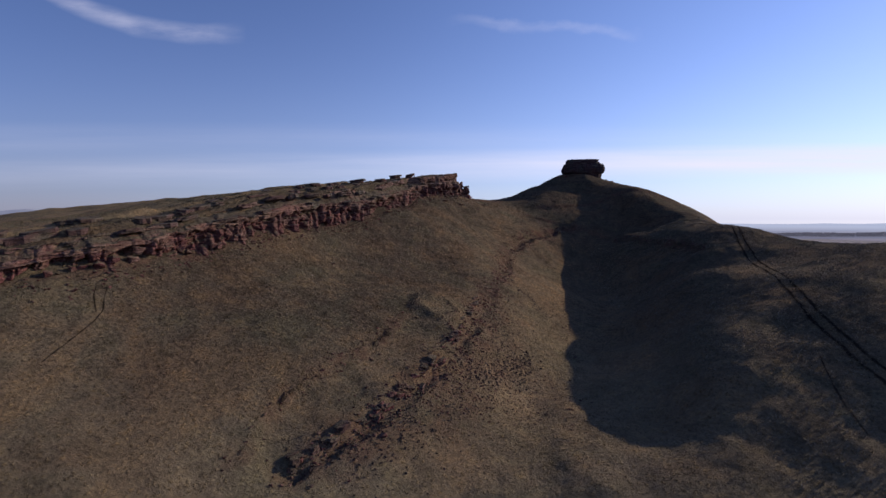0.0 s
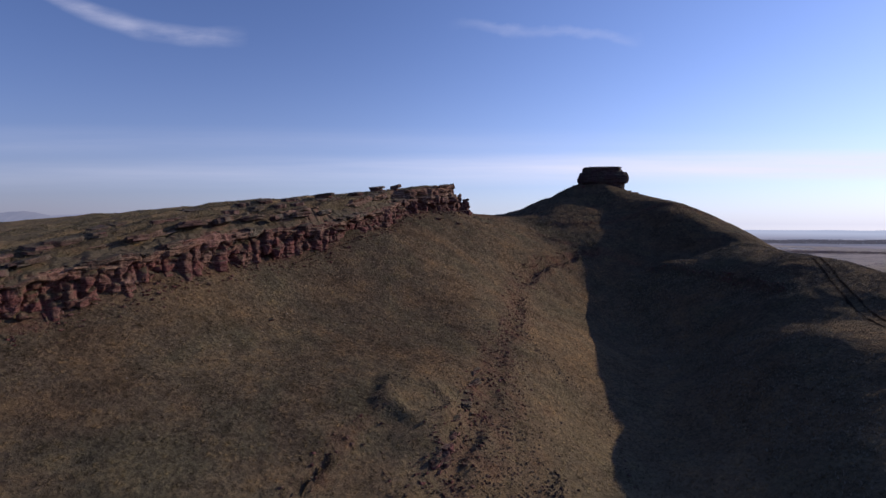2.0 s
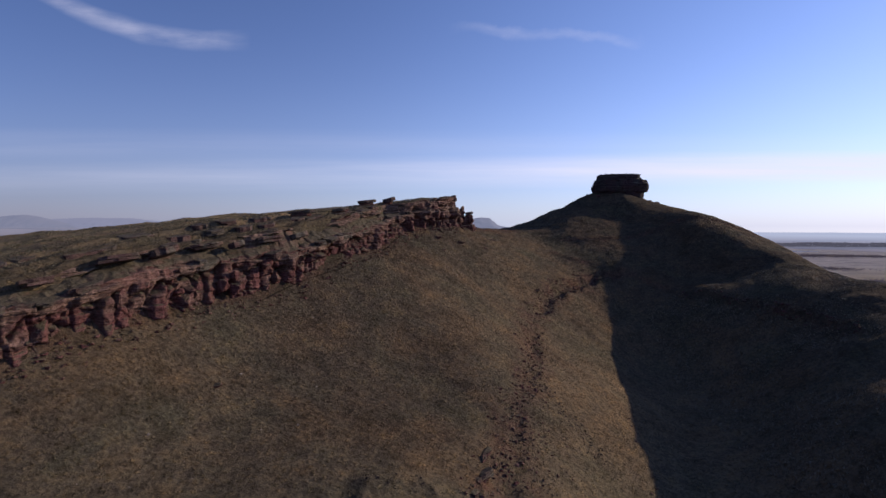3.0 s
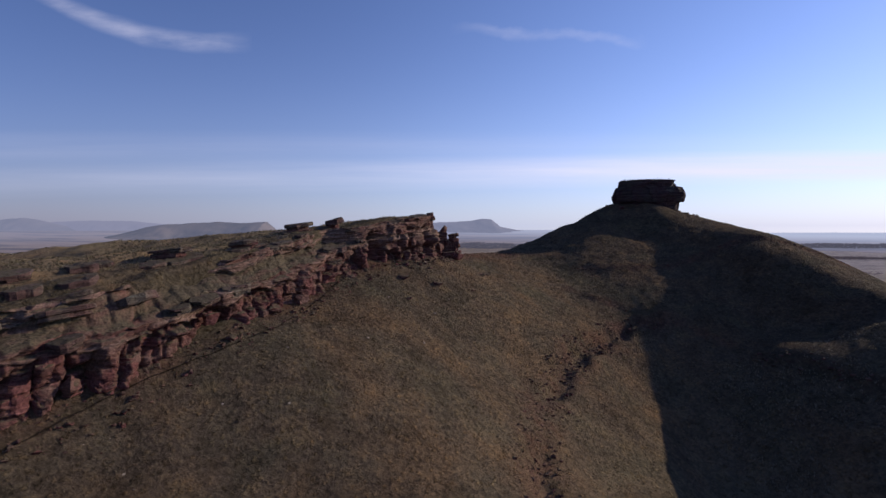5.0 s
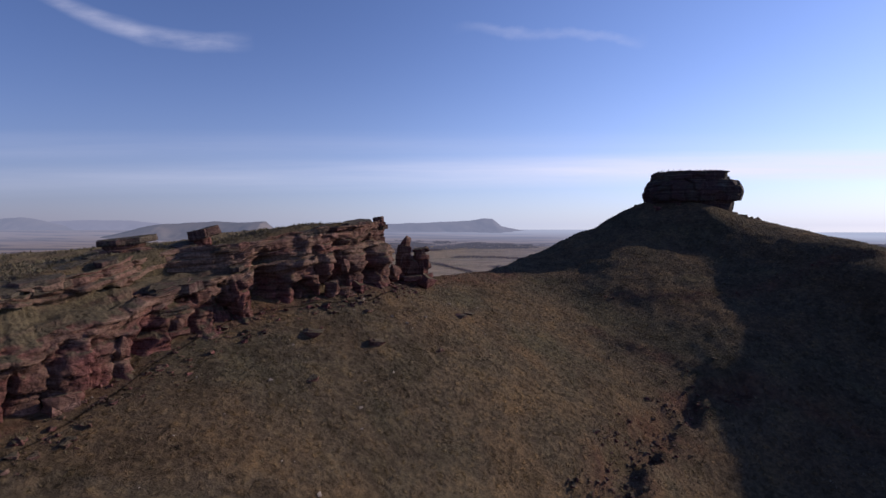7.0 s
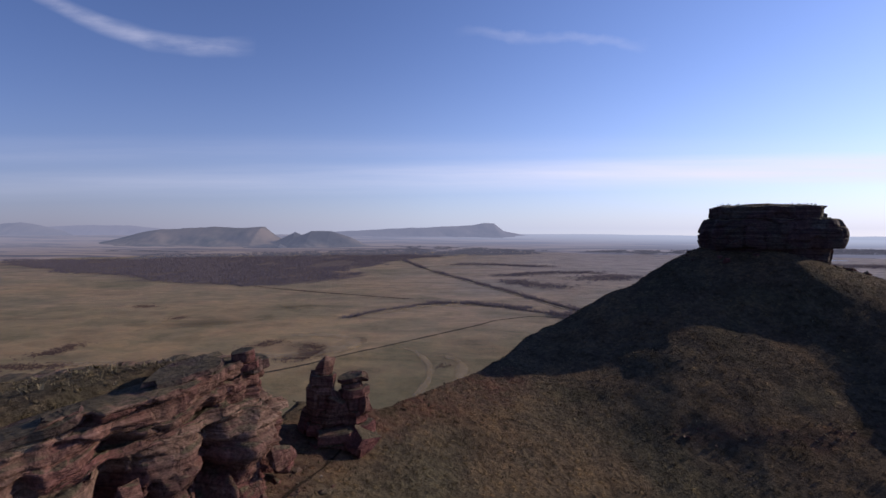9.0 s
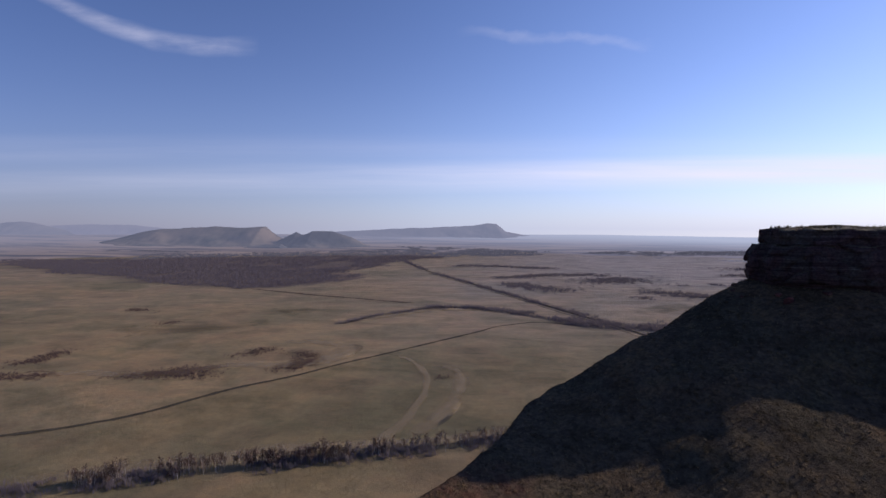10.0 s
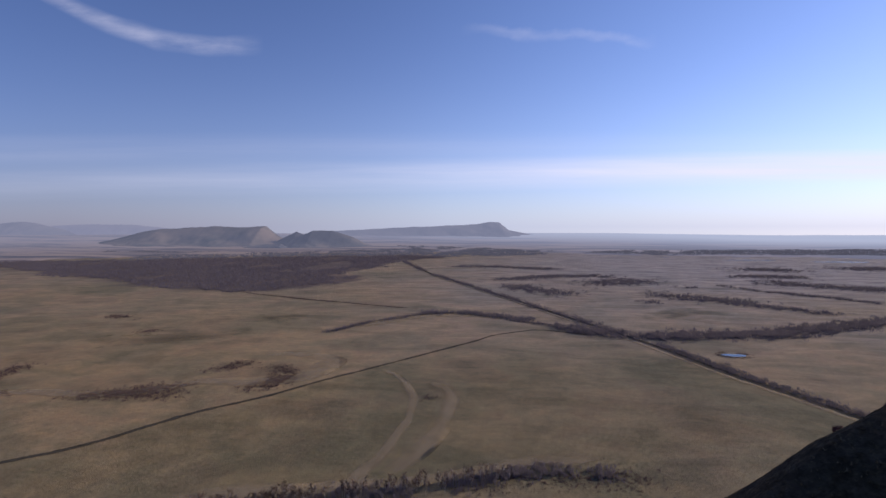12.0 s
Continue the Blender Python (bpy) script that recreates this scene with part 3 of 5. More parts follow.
pale_share = 1 - smooth(18, 95, GZ + 8 * fbm(GX / 40, GY / 40, 57, 3)) * (np.hypot(GX, GY - 120) < 700)
pale_share = pale_share + (0.1 * (1 - smooth(78, 118, GY)) + 0.06 * smooth(170, 205, GY) * (1 - smooth(15, 40, GX)) - 0.16 * smooth(100, 125, GY) * (1 - smooth(165, 190, GY)) * (1 - smooth(-15, 5, GX))) * (np.hypot(GX, GY - 120) < 300)
# turf paler on the plateau behind the brink
pale_share = pale_share + 0.55 * smooth(6, 14, gs) * (np.hypot(GX, GY - 120) < 300)
field.data.foreach_set("value", np.clip(pale_share, 0, 1).ravel().astype(np.float32))
# share of air grey in the colour, growing outward and to the right
hazed = ground.data.attributes.new("hazed", "FLOAT", "POINT")
hazed.data.foreach_set("value", (smooth(420, 1700, GY + 250 * fbm(GX / 400, GY / 400, 58, 3)) * (0.22 + 0.62 * smooth(-450, 450, GX))).ravel().astype(np.float32))
TRACK_LINE = [(-420, 420), (-330, 455), (-260, 497), (-233, 523), (-205, 575), (-168, 613), (-131, 670), (-110, 701), (-77, 749), (-37, 802), (-2, 858), (45, 894), (114, 866)]
below = np.interp(GX, [q[0] for q in TRACK_LINE] + [194, 262, 350], [q[1] for q in TRACK_LINE] + [756, 600, 400]) - GY
olive = ground.data.attributes.new("olive", "FLOAT", "POINT")
olive.data.foreach_set("value", (smooth(-4, 22, below) * smooth(380, 440, GY) * np.clip(0.75 + 0.5 * fbm(GX / 90, GY / 90, 59, 3), 0, 1)).ravel().astype(np.float32))
bare = ground.data.attributes.new("bare", "FLOAT", "POINT")
bare.data.foreach_set("value", BARE.ravel().astype(np.float32))
ground.data.polygons.foreach_set("use_smooth", np.ones(len(ground.data.polygons), dtype=bool))


# ---- rock ----
def empty(name, place=(0, 0, 0)):
    ob = new(name)
    ob.empty_display_size = 0.2
    ob.location = place
    return ob


def part(name, data, parent, label="", mat=None):
    ob = new(name, data)
    ob.parent = parent
    ob.matrix_parent_inverse = Matrix.Translation(parent.location).inverted()
    if mat:
        data.materials.append(mat)
    return tagged(ob, label)


def ground_at(x, y):
    return float(ground_height(np.array([float(x)]), np.array([float(y)]))[0])


def plate_ring(rnd, count, rx, ry, power=5.0, wild=0.1):
    """An uneven outline of a slab, as x, y pairs."""
    pts = []
    for k in range(count):
        a = 2 * math.pi * (k + rnd.uniform(-0.3, 0.3)) / count
        r = (abs(math.cos(a)) ** power + abs(math.sin(a)) ** power) ** (-1 / power) * rnd.uniform(1 - wild, 1 + wild)
        pts.append((rx * r * math.cos(a), ry * r * math.sin(a)))
    return pts


def bedded_data(seed, layers, count=11, spread=0.16, tilt=0.05, power=5.0, wild=0.1):
    """A block of bedded sandstone in a unit box: uneven slabs one on the other, with worn edges and open joints."""
    rnd = random.Random(seed)
    bm = bmesh.new()
    cuts = sorted([0.0, 1.0] + [(k + rnd.uniform(-0.3, 0.3)) / layers for k in range(1, layers)])
    for z0, z1 in zip(cuts[:-1], cuts[1:]):
        w, d = rnd.uniform(1 - 2 * spread, 1) * 0.5, rnd.uniform(1 - 2 * spread, 1) * 0.5
        ox, oy = rnd.uniform(-0.05, 0.05), rnd.uniform(-0.05, 0.05)
        pts = plate_ring(rnd, count, w, d, power, wild)
        rings = []
        for f, g in ((0.93, 0.0), (1.0, 0.12), (1.0 + rnd.uniform(-0.06, 0.02), 0.86), (0.94, 1.0), (0.45, 1.02)):
            z = z0 + (z1 - z0) * (g * 0.96) - 0.5
            rings.append([bm.verts.new((x * f + ox + rnd.uniform(-0.012, 0.012), y * f + oy + rnd.uniform(-0.012, 0.012), z + tilt * x + rnd.uniform(-0.06, 0.06) * (z1 - z0))) for x, y in pts])
        for low, high in zip(rings[:-1], rings[1:]):
            for k in range(count):
                bm.faces.new((low[k], low[(k + 1) % count], high[(k + 1) % count], high[k]))
        bm.faces.new(rings[-1])
        bm.faces.new(rings[0][::-1])
    me = bpy.data.meshes.new("rock")
    bm.to_mesh(me)
    bm.free()
    me.materials.append(STONE)
    return me


def boulder_data(seed, count=17):
    """An angular boulder in a unit box: the hull of points on a rounded box."""
    rnd = random.Random(seed)
    bm = bmesh.new()
    for _ in range(count):
        v = Vector((rnd.gauss(0, 1), rnd.gauss(0, 1), rnd.gauss(0, 1))).normalized()
        m = max(abs(c) for c in v)
        v = v / (m ** 0.65) * 0.5 * rnd.uniform(0.85, 1.0)
        bm.verts.new(v)
    hull = bmesh.ops.convex_hull(bm, input=bm.verts[:])
    bmesh.ops.delete(bm, geom=[g for g in hull["geom_interior"] if isinstance(g, bmesh.types.BMVert)], context="VERTS")
    bmesh.ops.subdivide_edges(bm, edges=bm.edges[:], cuts=1)
    for v in bm.verts:
        v.co += v.co.normalized() * 0.11 * noise.noise(v.co * 5 + Vector((seed, 0, 0)))
    me = bpy.data.meshes.new("rock")
    bm.to_mesh(me)
    bm.free()
    me.materials.append(STONE)
    return me


DARK_THICK = []
THICK = [bedded_data(k, 2 + k % 3, count=14, power=3.4, wild=0.15) for k in range(10)]
FLAT = [bedded_data(40 + k, 1 + k % 3, count=15, spread=0.13, power=3.0, wild=0.16) for k in range(8)]
for slab_mesh in FLAT:
    slab_mesh.materials[0] = GREY_STONE
STONES = [boulder_data(k) for k in range(8)]
for k in range(5):
    DARK_THICK.append(bedded_data(80 + k, 2 + k % 3))
    DARK_THICK[k].materials[0] = DARK_STONE


def block(name, parent, data, place, size, turn=(0, 0, 0)):
    ob = new(name, data)
    m = pose(*place, *turn) @ Matrix.Diagonal((*size, 1))
    if parent:
        ob.parent = parent
        m = Matrix.Translation(parent.location).inverted() @ m
    ob.matrix_basis = m
    return ob


def along(line, u):
    """The place, foot, top and outward direction at u metres along the cliff."""
    x, y, z0, z1 = (float(np.interp(u, RUN, FOOT[:, k])) for k in range(4))
    xa, ya, xb, yb = (float(np.interp(u + d, RUN, FOOT[:, k])) for d in (-2, 2) for k in range(2))
    ln = math.hypot(xb - xa, yb - ya) + 1e-9
    return x, y, z0, z1, (yb - ya) / ln, -(xb - xa) / ln


def terrace_at(u):
    """The height of the turf terrace in the cliff as a part of its height, and how wide it is: it dies out into the bastion at the end."""
    part_up = 0.67 + 0.1 * fbm(u / 17, u * 0 + 2.2, 401, 2)
    wide = 4.2 * (1 - smooth(197, 205, u)) * (0.75 + 0.5 * fbm(u / 11, u * 0 + 6.1, 402, 2)) + 0.35
    return part_up, np.maximum(wide, 0.2)


def facets(a, b, seed):
    """Broken rock on a unit lattice: for each place a height and a slope that are its block's own, and how near the joint is."""
    ia, ib = np.floor(a).astype(np.int64), np.floor(b).astype(np.int64)
    d1, d2, lift = np.full(a.shape, 9.0), np.full(a.shape, 9.0), np.zeros(a.shape)
    for da in (-1, 0, 1):
        for db in (-1, 0, 1):
            ca, cb = ia + da, ib + db
            ra, rb = a - ca - 0.15 - 0.7 * lattice(ca, cb, seed), b - cb - 0.15 - 0.7 * lattice(ca, cb, seed + 1)
            d = np.maximum(np.abs(ra), np.abs(rb)) * 0.6 + 0.4 * np.hypot(ra, rb)
            own = (lattice(ca, cb, seed + 2) - 0.5) + 1.2 * (lattice(ca, cb, seed + 3) - 0.5) * ra + 0.9 * (lattice(ca, cb, seed + 4) - 0.35) * rb
            closer = d < d1
            d2 = np.where(closer, d1, np.minimum(d2, d))
            lift = np.where(closer, own, lift)
            d1 = np.minimum(d1, d)
    return lift, d2 - d1


def face_strip(name, u0, u1, step=0.19, seed=0):
    """The broken face of the cliff as one sheet: a tier of massive rounded blocks, a lip of thin beds, a turf terrace, and an upper tier; the bastion is one tall wall."""
    u = np.arange(u0, u1, step)
    x, y, z0, z1 = (np.interp(u, RUN, FOOT[:, k]) for k in range(4))
    ker = np.ones(31) / 31
    xs, ys = (np.convolve(np.pad(v, 15, mode="edge"), ker, "valid") for v in (x, y))
    tx, ty = np.gradient(xs), np.gradient(ys)
    ln = np.hypot(tx, ty)
    nx, ny = ty / ln, -tx / ln
    z0 = z0 - 1.2
    part_up, wide = terrace_at(u)
    up = part_up[None]
    v = np.r_[np.linspace(0, 1, 52), 1 + np.linspace(0.06, 1, 16), 2 + np.linspace(0.03, 1, 30)]
    U, V = np.meshgrid(u, v)
    low, mid_, high = np.clip(V, 0, 1), np.clip(V - 1, 0, 1), np.clip(V - 2, 0, 1)
    tall = smooth(199.5, 203.5, U)                      # 1 in the bastion
    rise = (1 - up) * (0.62 - 0.34 * smooth(178, 190, U) + 0.25 * fbm(u / 9, u * 0 + 3.1, seed + 30, 2)[None]) * (1 - tall) + 0.03
    T = low * up + mid_ * rise + high * (1 - up - rise)
    back = 0.7 * low ** 1.5 + wide[None] * mid_ ** 0.9 + 0.7 * high
    Z = z0[None] + (z1 - z0)[None] * T
    down = z1[None] - Z
    # massive blocks broken along the beds and along leaning joints, then broken again
    sag = 0.45 * fbm(U / 9, U * 0 + 8.0, seed + 1, 2)
    bz = (down + sag) / (1.9 + 1.1 * tall)
    bed = np.floor(bz)
    shelf = lattice(bed.astype(np.int64), np.floor(U / 26).astype(np.int64), seed + 2)
    big, edge = facets((U + 0.35 * down) / (3.0 + 3.2 * tall), bz, seed + 3)
    mid_rock, edge2 = facets((U - 0.3 * down) / 1.35 + 0.3 * fbm(U / 3, Z / 3, seed + 18, 2), (down + sag) / 0.95, seed + 40)
    massive = 0.45 + 2.1 * big + 0.7 * (shelf - 0.5) + (0.75 - 0.4 * tall) * mid_rock - 0.8 * np.exp(-(edge / 0.07) ** 2) - 0.3 * np.exp(-(edge2 / 0.08) ** 2)
    cleft = sum(d * np.exp(-((U - u_ + k * down) / w_) ** 2) for u_, k, w_, d in ((205.6, 0.12, 1.5, 1.0), (216.5, 0.2, 1.2, 0.9), (221.5, 0.05, 0.6, 0.5), (211.5, -0.1, 0.5, 0.4), (227.5, 0.0, 0.7, 0.7)))
    cleft = cleft * smooth(1.2, 3.2, down)
    alcove = smooth(0.05, 0.5, fbm(U / 5.0 + 0.1 * down, down / 9, seed + 8, 3)) * 1.5 * (1 - high)
    post, edge3 = facets((U + 0.2 * down) / 2.6, down / 5.5, seed + 34)
    # thin beds: a lip below the terrace, and the whole of the upper tier
    lip = smooth(0.78, 0.86, low + 0.12 * fbm(U / 5, U * 0, seed + 20, 2)) * (mid_ < 0.02)
    thin = np.maximum(lip * (1 - 0.6 * tall), (high > 0.02) * (1 - 0.75 * tall))
    tz = (down + sag + 0.35 * fbm(U / 8, Z / 6, seed + 21, 2)) / 0.6
    tb = np.floor(tz)
    tu = np.floor(U / 3.4 + 3.0 * lattice(tb.astype(np.int64), np.zeros(U.shape, np.int64), seed + 22) + 0.3 * fbm(U / 3, Z, seed + 23, 2))
    leaf = lattice(tb.astype(np.int64), tu.astype(np.int64), seed + 24)
    ft = np.abs((tz - tb) * 2 - 1)
    beds = 0.3 + 1.3 * (leaf - 0.45) + 0.6 * post - 0.4 * smooth(0.75, 1.0, ft)
    upper = tall * smooth(0.36, 0.5, T + 0.1 * fbm(U / 10, U * 0 + 5.5, seed + 32, 2))
    lz = (down + sag + 0.05 * U) / 1.25
    ledge = np.floor(lz)
    gap = np.abs((lz - ledge) * 2 - 1)
    steps = 0.3 + 1.9 * (lattice(ledge.astype(np.int64), np.floor((U + 5 * ledge) / 17).astype(np.int64), seed + 33) - 0.4) + 0.5 * mid_rock - 0.55 * smooth(0.8, 1.0, gap)
    posts = 0.3 + 2.4 * post + 0.4 * mid_rock - 1.6 * np.exp(-(edge3 / 0.14) ** 2)
    massive = (0.45 * massive + 0.6 * posts) * (1 - tall) + tall * (steps * upper + (0.35 * massive + 0.65 * posts) * (1 - upper))
    out = massive * (1 - thin) + beds * thin - 3.2 * cleft * tall - alcove * (1 - thin)
    out = out + 0.9 * fbm(U / 13, U * 0 + 1.5, seed + 6, 3) + 0.1 * thin * (1 - tall)
    out = out + 0.17 * fbm(U / 1.1, Z / 0.9, seed + 7, 4)
    foot_out = 1.1 * (1 - smooth(0.0, 0.22, low)) * (mid_ < 0.02)       # a skirt of waste at the foot
    flat = smooth(0.0, 0.12, mid_) * (1 - smooth(0.0, 0.06, high))
    out = out * (1 - 0.75 * flat) + foot_out
    back = back - 0.3
    X = xs[None] + nx[None] * (out - back)
    Y = ys[None] + ny[None] * (out - back)
    Z = Z + 0.22 * fbm(U / 2.2, V * 2, seed + 9, 3) * np.minimum(1, V) + 0.35 * flat * fbm(U / 3, V * 3, seed + 17, 3)
    X[-1], Y[-1], Z[-1] = xs - nx * (wide + 4.6), ys - ny * (wide + 4.6), z1 - 0.6
    me = grid_mesh(name, np.stack([X, Y, Z], -1))
    pale = me.attributes.new("pale_bed", "FLOAT", "POINT")
    own = lattice(bed.astype(np.int64), np.floor(U / 40).astype(np.int64), seed + 31)
    pale.data.foreach_set("value", np.clip(0.9 * thin * leaf + 0.8 * tall * smooth(0.35, 0.75, T) * smooth(0.4, 0.8, own) + 0.2 * smooth(0.5, 0.8, T), 0, 0.85).ravel().astype(np.float32))
    sod = me.attributes.new("sod", "FLOAT", "POINT")
    sod.data.foreach_set("value", np.clip(smooth(0.04, 0.16, mid_ + 0.1 * fbm(U / 2.5, V * 4, seed + 35, 3)) * (1 - smooth(0.06, 0.2, high + 0.15 * fbm(U / 4, U * 0, seed + 36, 2))) * (0.75 + 0.6 * fbm(U / 3.5, V * 5, seed + 37, 3)) * (1 - tall), 0, 1).ravel().astype(np.float32))
    return me


cliff = tagged(empty("rock_cliff", (-40, 180, 90)), "broken red sandstone cliff above a grassy slope", "cliff", kind="structure")
part("rock_face", face_strip("rock_face", 20, RUN[15], seed=31), cliff, "jointed red face with thin beds above", STONE)

# single blocks that stand out of the face, and the slabs along its lip and its brink
rnd = random.Random(7)
DIP = -8.5                                              # the beds rise along the cliff
for k in range(45):
    u = rnd.uniform(38, RUN[13])
    x, y, z0, z1, ox, oy = along(FOOT, u)
    h = 0.42 * rnd.random() ** 1.3
    out = 0.7 - 1.2 * h + rnd.uniform(-0.6, 0.5)
    face_turn = math.degrees(math.atan2(oy, ox)) + 90 + rnd.uniform(-30, 30)
    size = (rnd.uniform(1.2, 3.0), rnd.uniform(1.4, 2.4), rnd.uniform(1.0, 2.4))
    block("rock_block", cliff, rnd.choice(STONES), (x + ox * out, y + oy * out, z0 + (z1 - z0) * h), size, (rnd.uniform(-10, 10), DIP + rnd.uniform(-10, 10), face_turn))
for k in range(70):
    u = rnd.uniform(30, RUN[12] + 4)
    x, y, z0, z1, ox, oy = along(FOOT, u)
    part_up, wide = (float(q[0]) for q in terrace_at(np.array([u])))
    on_lip = k % 5 < 2 and wide > 1.2
    deep = rnd.uniform(0.1, 0.9) if on_lip else wide + rnd.uniform(0.6, 2.2)
    z = z0 + (z1 - z0) * part_up - 0.35 if on_lip else z1 - 0.45
    size = (rnd.uniform(2.0, 5.5), rnd.uniform(1.6, 3.4), rnd.uniform(0.5, 1.3))
    face_turn = math.degrees(math.atan2(oy, ox)) + 90 + rnd.uniform(-28, 28)
    block("rock_slab", cliff, rnd.choice(FLAT), (x - ox * deep, y - oy * deep, z + rnd.uniform(-0.3, 0.3)), size, (rnd.uniform(-3, 13), DIP + rnd.uniform(-6, 6), face_turn))
# large slabs that have slid on the terrace and lie tilted
for u, deep, wide_, thick, lean in ((84, 3.0, 5.5, 1.4, 14), (97, 3.4, 6.0, 1.3, 10), (113, 3.2, 4.6, 1.6, 18), (124, 3.0, 6.5, 1.7, 16), (131, 2.6, 5.2, 1.8, 20), (138, 3.2, 5.8, 1.5, 14), (144, 2.4, 4.2, 1.6, 22), (151, 3.0, 6.2, 1.9, 17), (158, 2.6, 5.0, 1.7, 20)):
    x, y, z0, z1, ox, oy = along(FOOT, u)
    part_up = float(terrace_at(np.array([float(u)]))[0][0])
    turn_ = math.degrees(math.atan2(oy, ox)) + 90 + rnd.uniform(-25, 25)
    block("tilted_slab", cliff, FLAT[u % len(FLAT)], (x - ox * deep, y - oy * deep, z0 + (z1 - z0) * (part_up + 0.2) + 0.35), (wide_, wide_ * 0.62, thick * 0.65), (-0.7 * lean, DIP + rnd.uniform(-7, 4), turn_))

# shelves along the two turf steps behind the brink, each with a dark undercut
ledge_group = "ledges on the plateau"
for step_at, gap, chance in ((STEP_1, 5.2, 0.8), (STEP_2, 6.4, 0.6)):
    u = 44.0
    while u < 205:
        u += gap * rnd.uniform(0.6, 1.3)
        if rnd.random() > chance:
            continue
        x, y, z0, z1, ox, oy = along(FOOT, u)
        deep = step_at + 0.3 - 1.6 * float(fbm(np.array([u / 14]), np.array([4.2]), 33, 2)[0]) + rnd.uniform(-0.4, 0.8)
        px, py = x - ox * deep, y - oy * deep
        size = (rnd.uniform(3.0, 8.0), rnd.uniform(2.6, 4.6), rnd.uniform(0.9, 1.9))
        bx_, by_ = x - ox * (deep + 2.2), y - oy * (deep + 2.2)
        face_turn = math.degrees(math.atan2(oy, ox)) + 90 + rnd.uniform(-12, 12)
        ob = block("rock_ledge", None, rnd.choice(FLAT), (px, py, ground_at(bx_, by_) - size[2] * 0.36), size, (rnd.uniform(0, 9), DIP + rnd.uniform(-4, 4), face_turn))
        tagged(ob, "weathered grey-red sandstone ledge jutting from the turf", "rock ledge", ledge_group)


# ---- table rocks near the end of the cliff ----
def table_rock(x, y, size, height, turn, seed, foot=0.86, tip=0.0):
    """A flat slab balanced on a narrower bedded foot."""
    z = ground_at(x, y)
    t = tagged(empty("table_rock", (x, y, z)), "flat sandstone slab balanced on a bedded foot", "rock", "table rocks on the brink")
    block("pedestal", t, THICK[seed % len(THICK)], (x, y, z + height * 0.25 - 0.3), (size * foot, size * foot * 0.7, height * 0.7 + 0.6), (2, DIP * 0.6, turn))
    block("slab", t, FLAT[seed % len(FLAT)], (x + 0.2, y, z + height * 0.72), (size, size * 0.66, height * 0.5), (3, DIP * 0.8 - tip, turn + 8))
    return t


table_rock(-29.2, 228, 4.8, 2.3, 15, 3, 0.58, 7)
table_rock(-28.0, 218, 7.5, 2.0, -20, 5)
table_rock(-34.0, 221.5, 5.5, 1.4, 35, 6)
table_rock(-37.0, 206, 5.0, 1.3, 20, 8)
table_rock(-43.0, 196, 6.5, 1.5, -10, 9)

block("top_block", cliff, THICK[3], (-11.4, 243.4, 110.6), (2.2, 2.0, 1.4), (2, -6, 25))
block("top_block", cliff, FLAT[2], (-14.0, 240.6, 110.2), (5.2, 3.4, 0.9), (4, DIP, 60))

# ---- the pinnacle past the end of the cliff ----
pin = tagged(empty("rock_pinnacle", (-8.8, 255, 100)), "slender red sandstone pinnacle with a balanced block", "rock pinnacle")
for name, data, place, size, turn in (
        ("plinth", THICK[2], (-8.3, 254.6, 100.4), (6.6, 5.0, 2.8), (2, -4, 20)),
        ("plinth", STONES[3], (-6.0, 253.6, 100.6), (3.4, 3.2, 2.6), (8, 5, 60)),
        ("column", THICK[4], (-10.0, 254.4, 102.9), (3.1, 3.2, 4.0), (2, 3, 34)),
        ("column", THICK[7], (-9.9, 254.2, 105.2), (2.5, 2.6, 2.6), (-3, 6, 12)),
        ("column", STONES[4], (-10.4, 253.9, 104.0), (1.9, 2.2, 3.6), (5, -6, 40)),
        ("top_block", STONES[2], (-9.6, 254.1, 107.1), (1.7, 1.8, 3.2), (8, 14, 20)),
        ("top_block", STONES[6], (-10.4, 254.4, 106.3), (1.2, 1.4, 1.3), (0, -10, 50))):
    block(name, pin, data, place, size, turn)
for name, data, place, size, turn in (
        ("side_column", THICK[5], (-7.2, 255.2, 102.8), (3.4, 3.0, 4.4), (-3, -3, -14)),
        ("side_column", STONES[1], (-6.6, 255.0, 103.6), (2.4, 2.6, 3.6), (4, 6, 70)),
        ("side_cap", THICK[8], (-7.4, 255.2, 105.5), (2.3, 2.2, 1.3), (5, -7, 15)),
        ("side_cap", STONES[5], (-6.3, 255.2, 105.9), (1.2, 1.3, 1.2), (8, 0, 25)),
        ("side_column", STONES[7], (-8.5, 254.5, 103.0), (2.8, 2.8, 4.6), (3, 2, 20)),
        ("shoulder", STONES[0], (-11.4, 254.6, 102.0), (1.7, 2.0, 3.2), (0, 8, 50))):
    block(name, pin, data, place, size, turn)

# ---- single stones on the slope ----
for x, y, w, h in ((-13.8, 224, 2.6, 1.1), (-7.4, 226.9, 2.2, 0.9), (0.4, 242.7, 2.8, 0.5), (-11.8, 218.3, 1.7, 0.4), (-0.7, 231.1, 1.5, 0.4), (-9.7, 231.6, 1.3, 0.5), (-36.5, 149.6, 1.8, 0.6), (1.6, 246.5, 2.0, 0.45), (-14.5, 229.5, 1.6, 0.7), (-30.5, 191, 1.6, 0.8), (-9.5, 94, 1.5, 0.9)):
    st = block("boulder", None, rnd.choice(STONES), (x, y, ground_at(x, y) + h * 0.2), (w, w * rnd.uniform(0.6, 0.9), h), (rnd.uniform(-8, 8), rnd.uniform(-8, 8), rnd.uniform(0, 180)))
    tagged(st, "fallen sandstone boulder lying in dry grass", "boulder", "boulders on the slope")

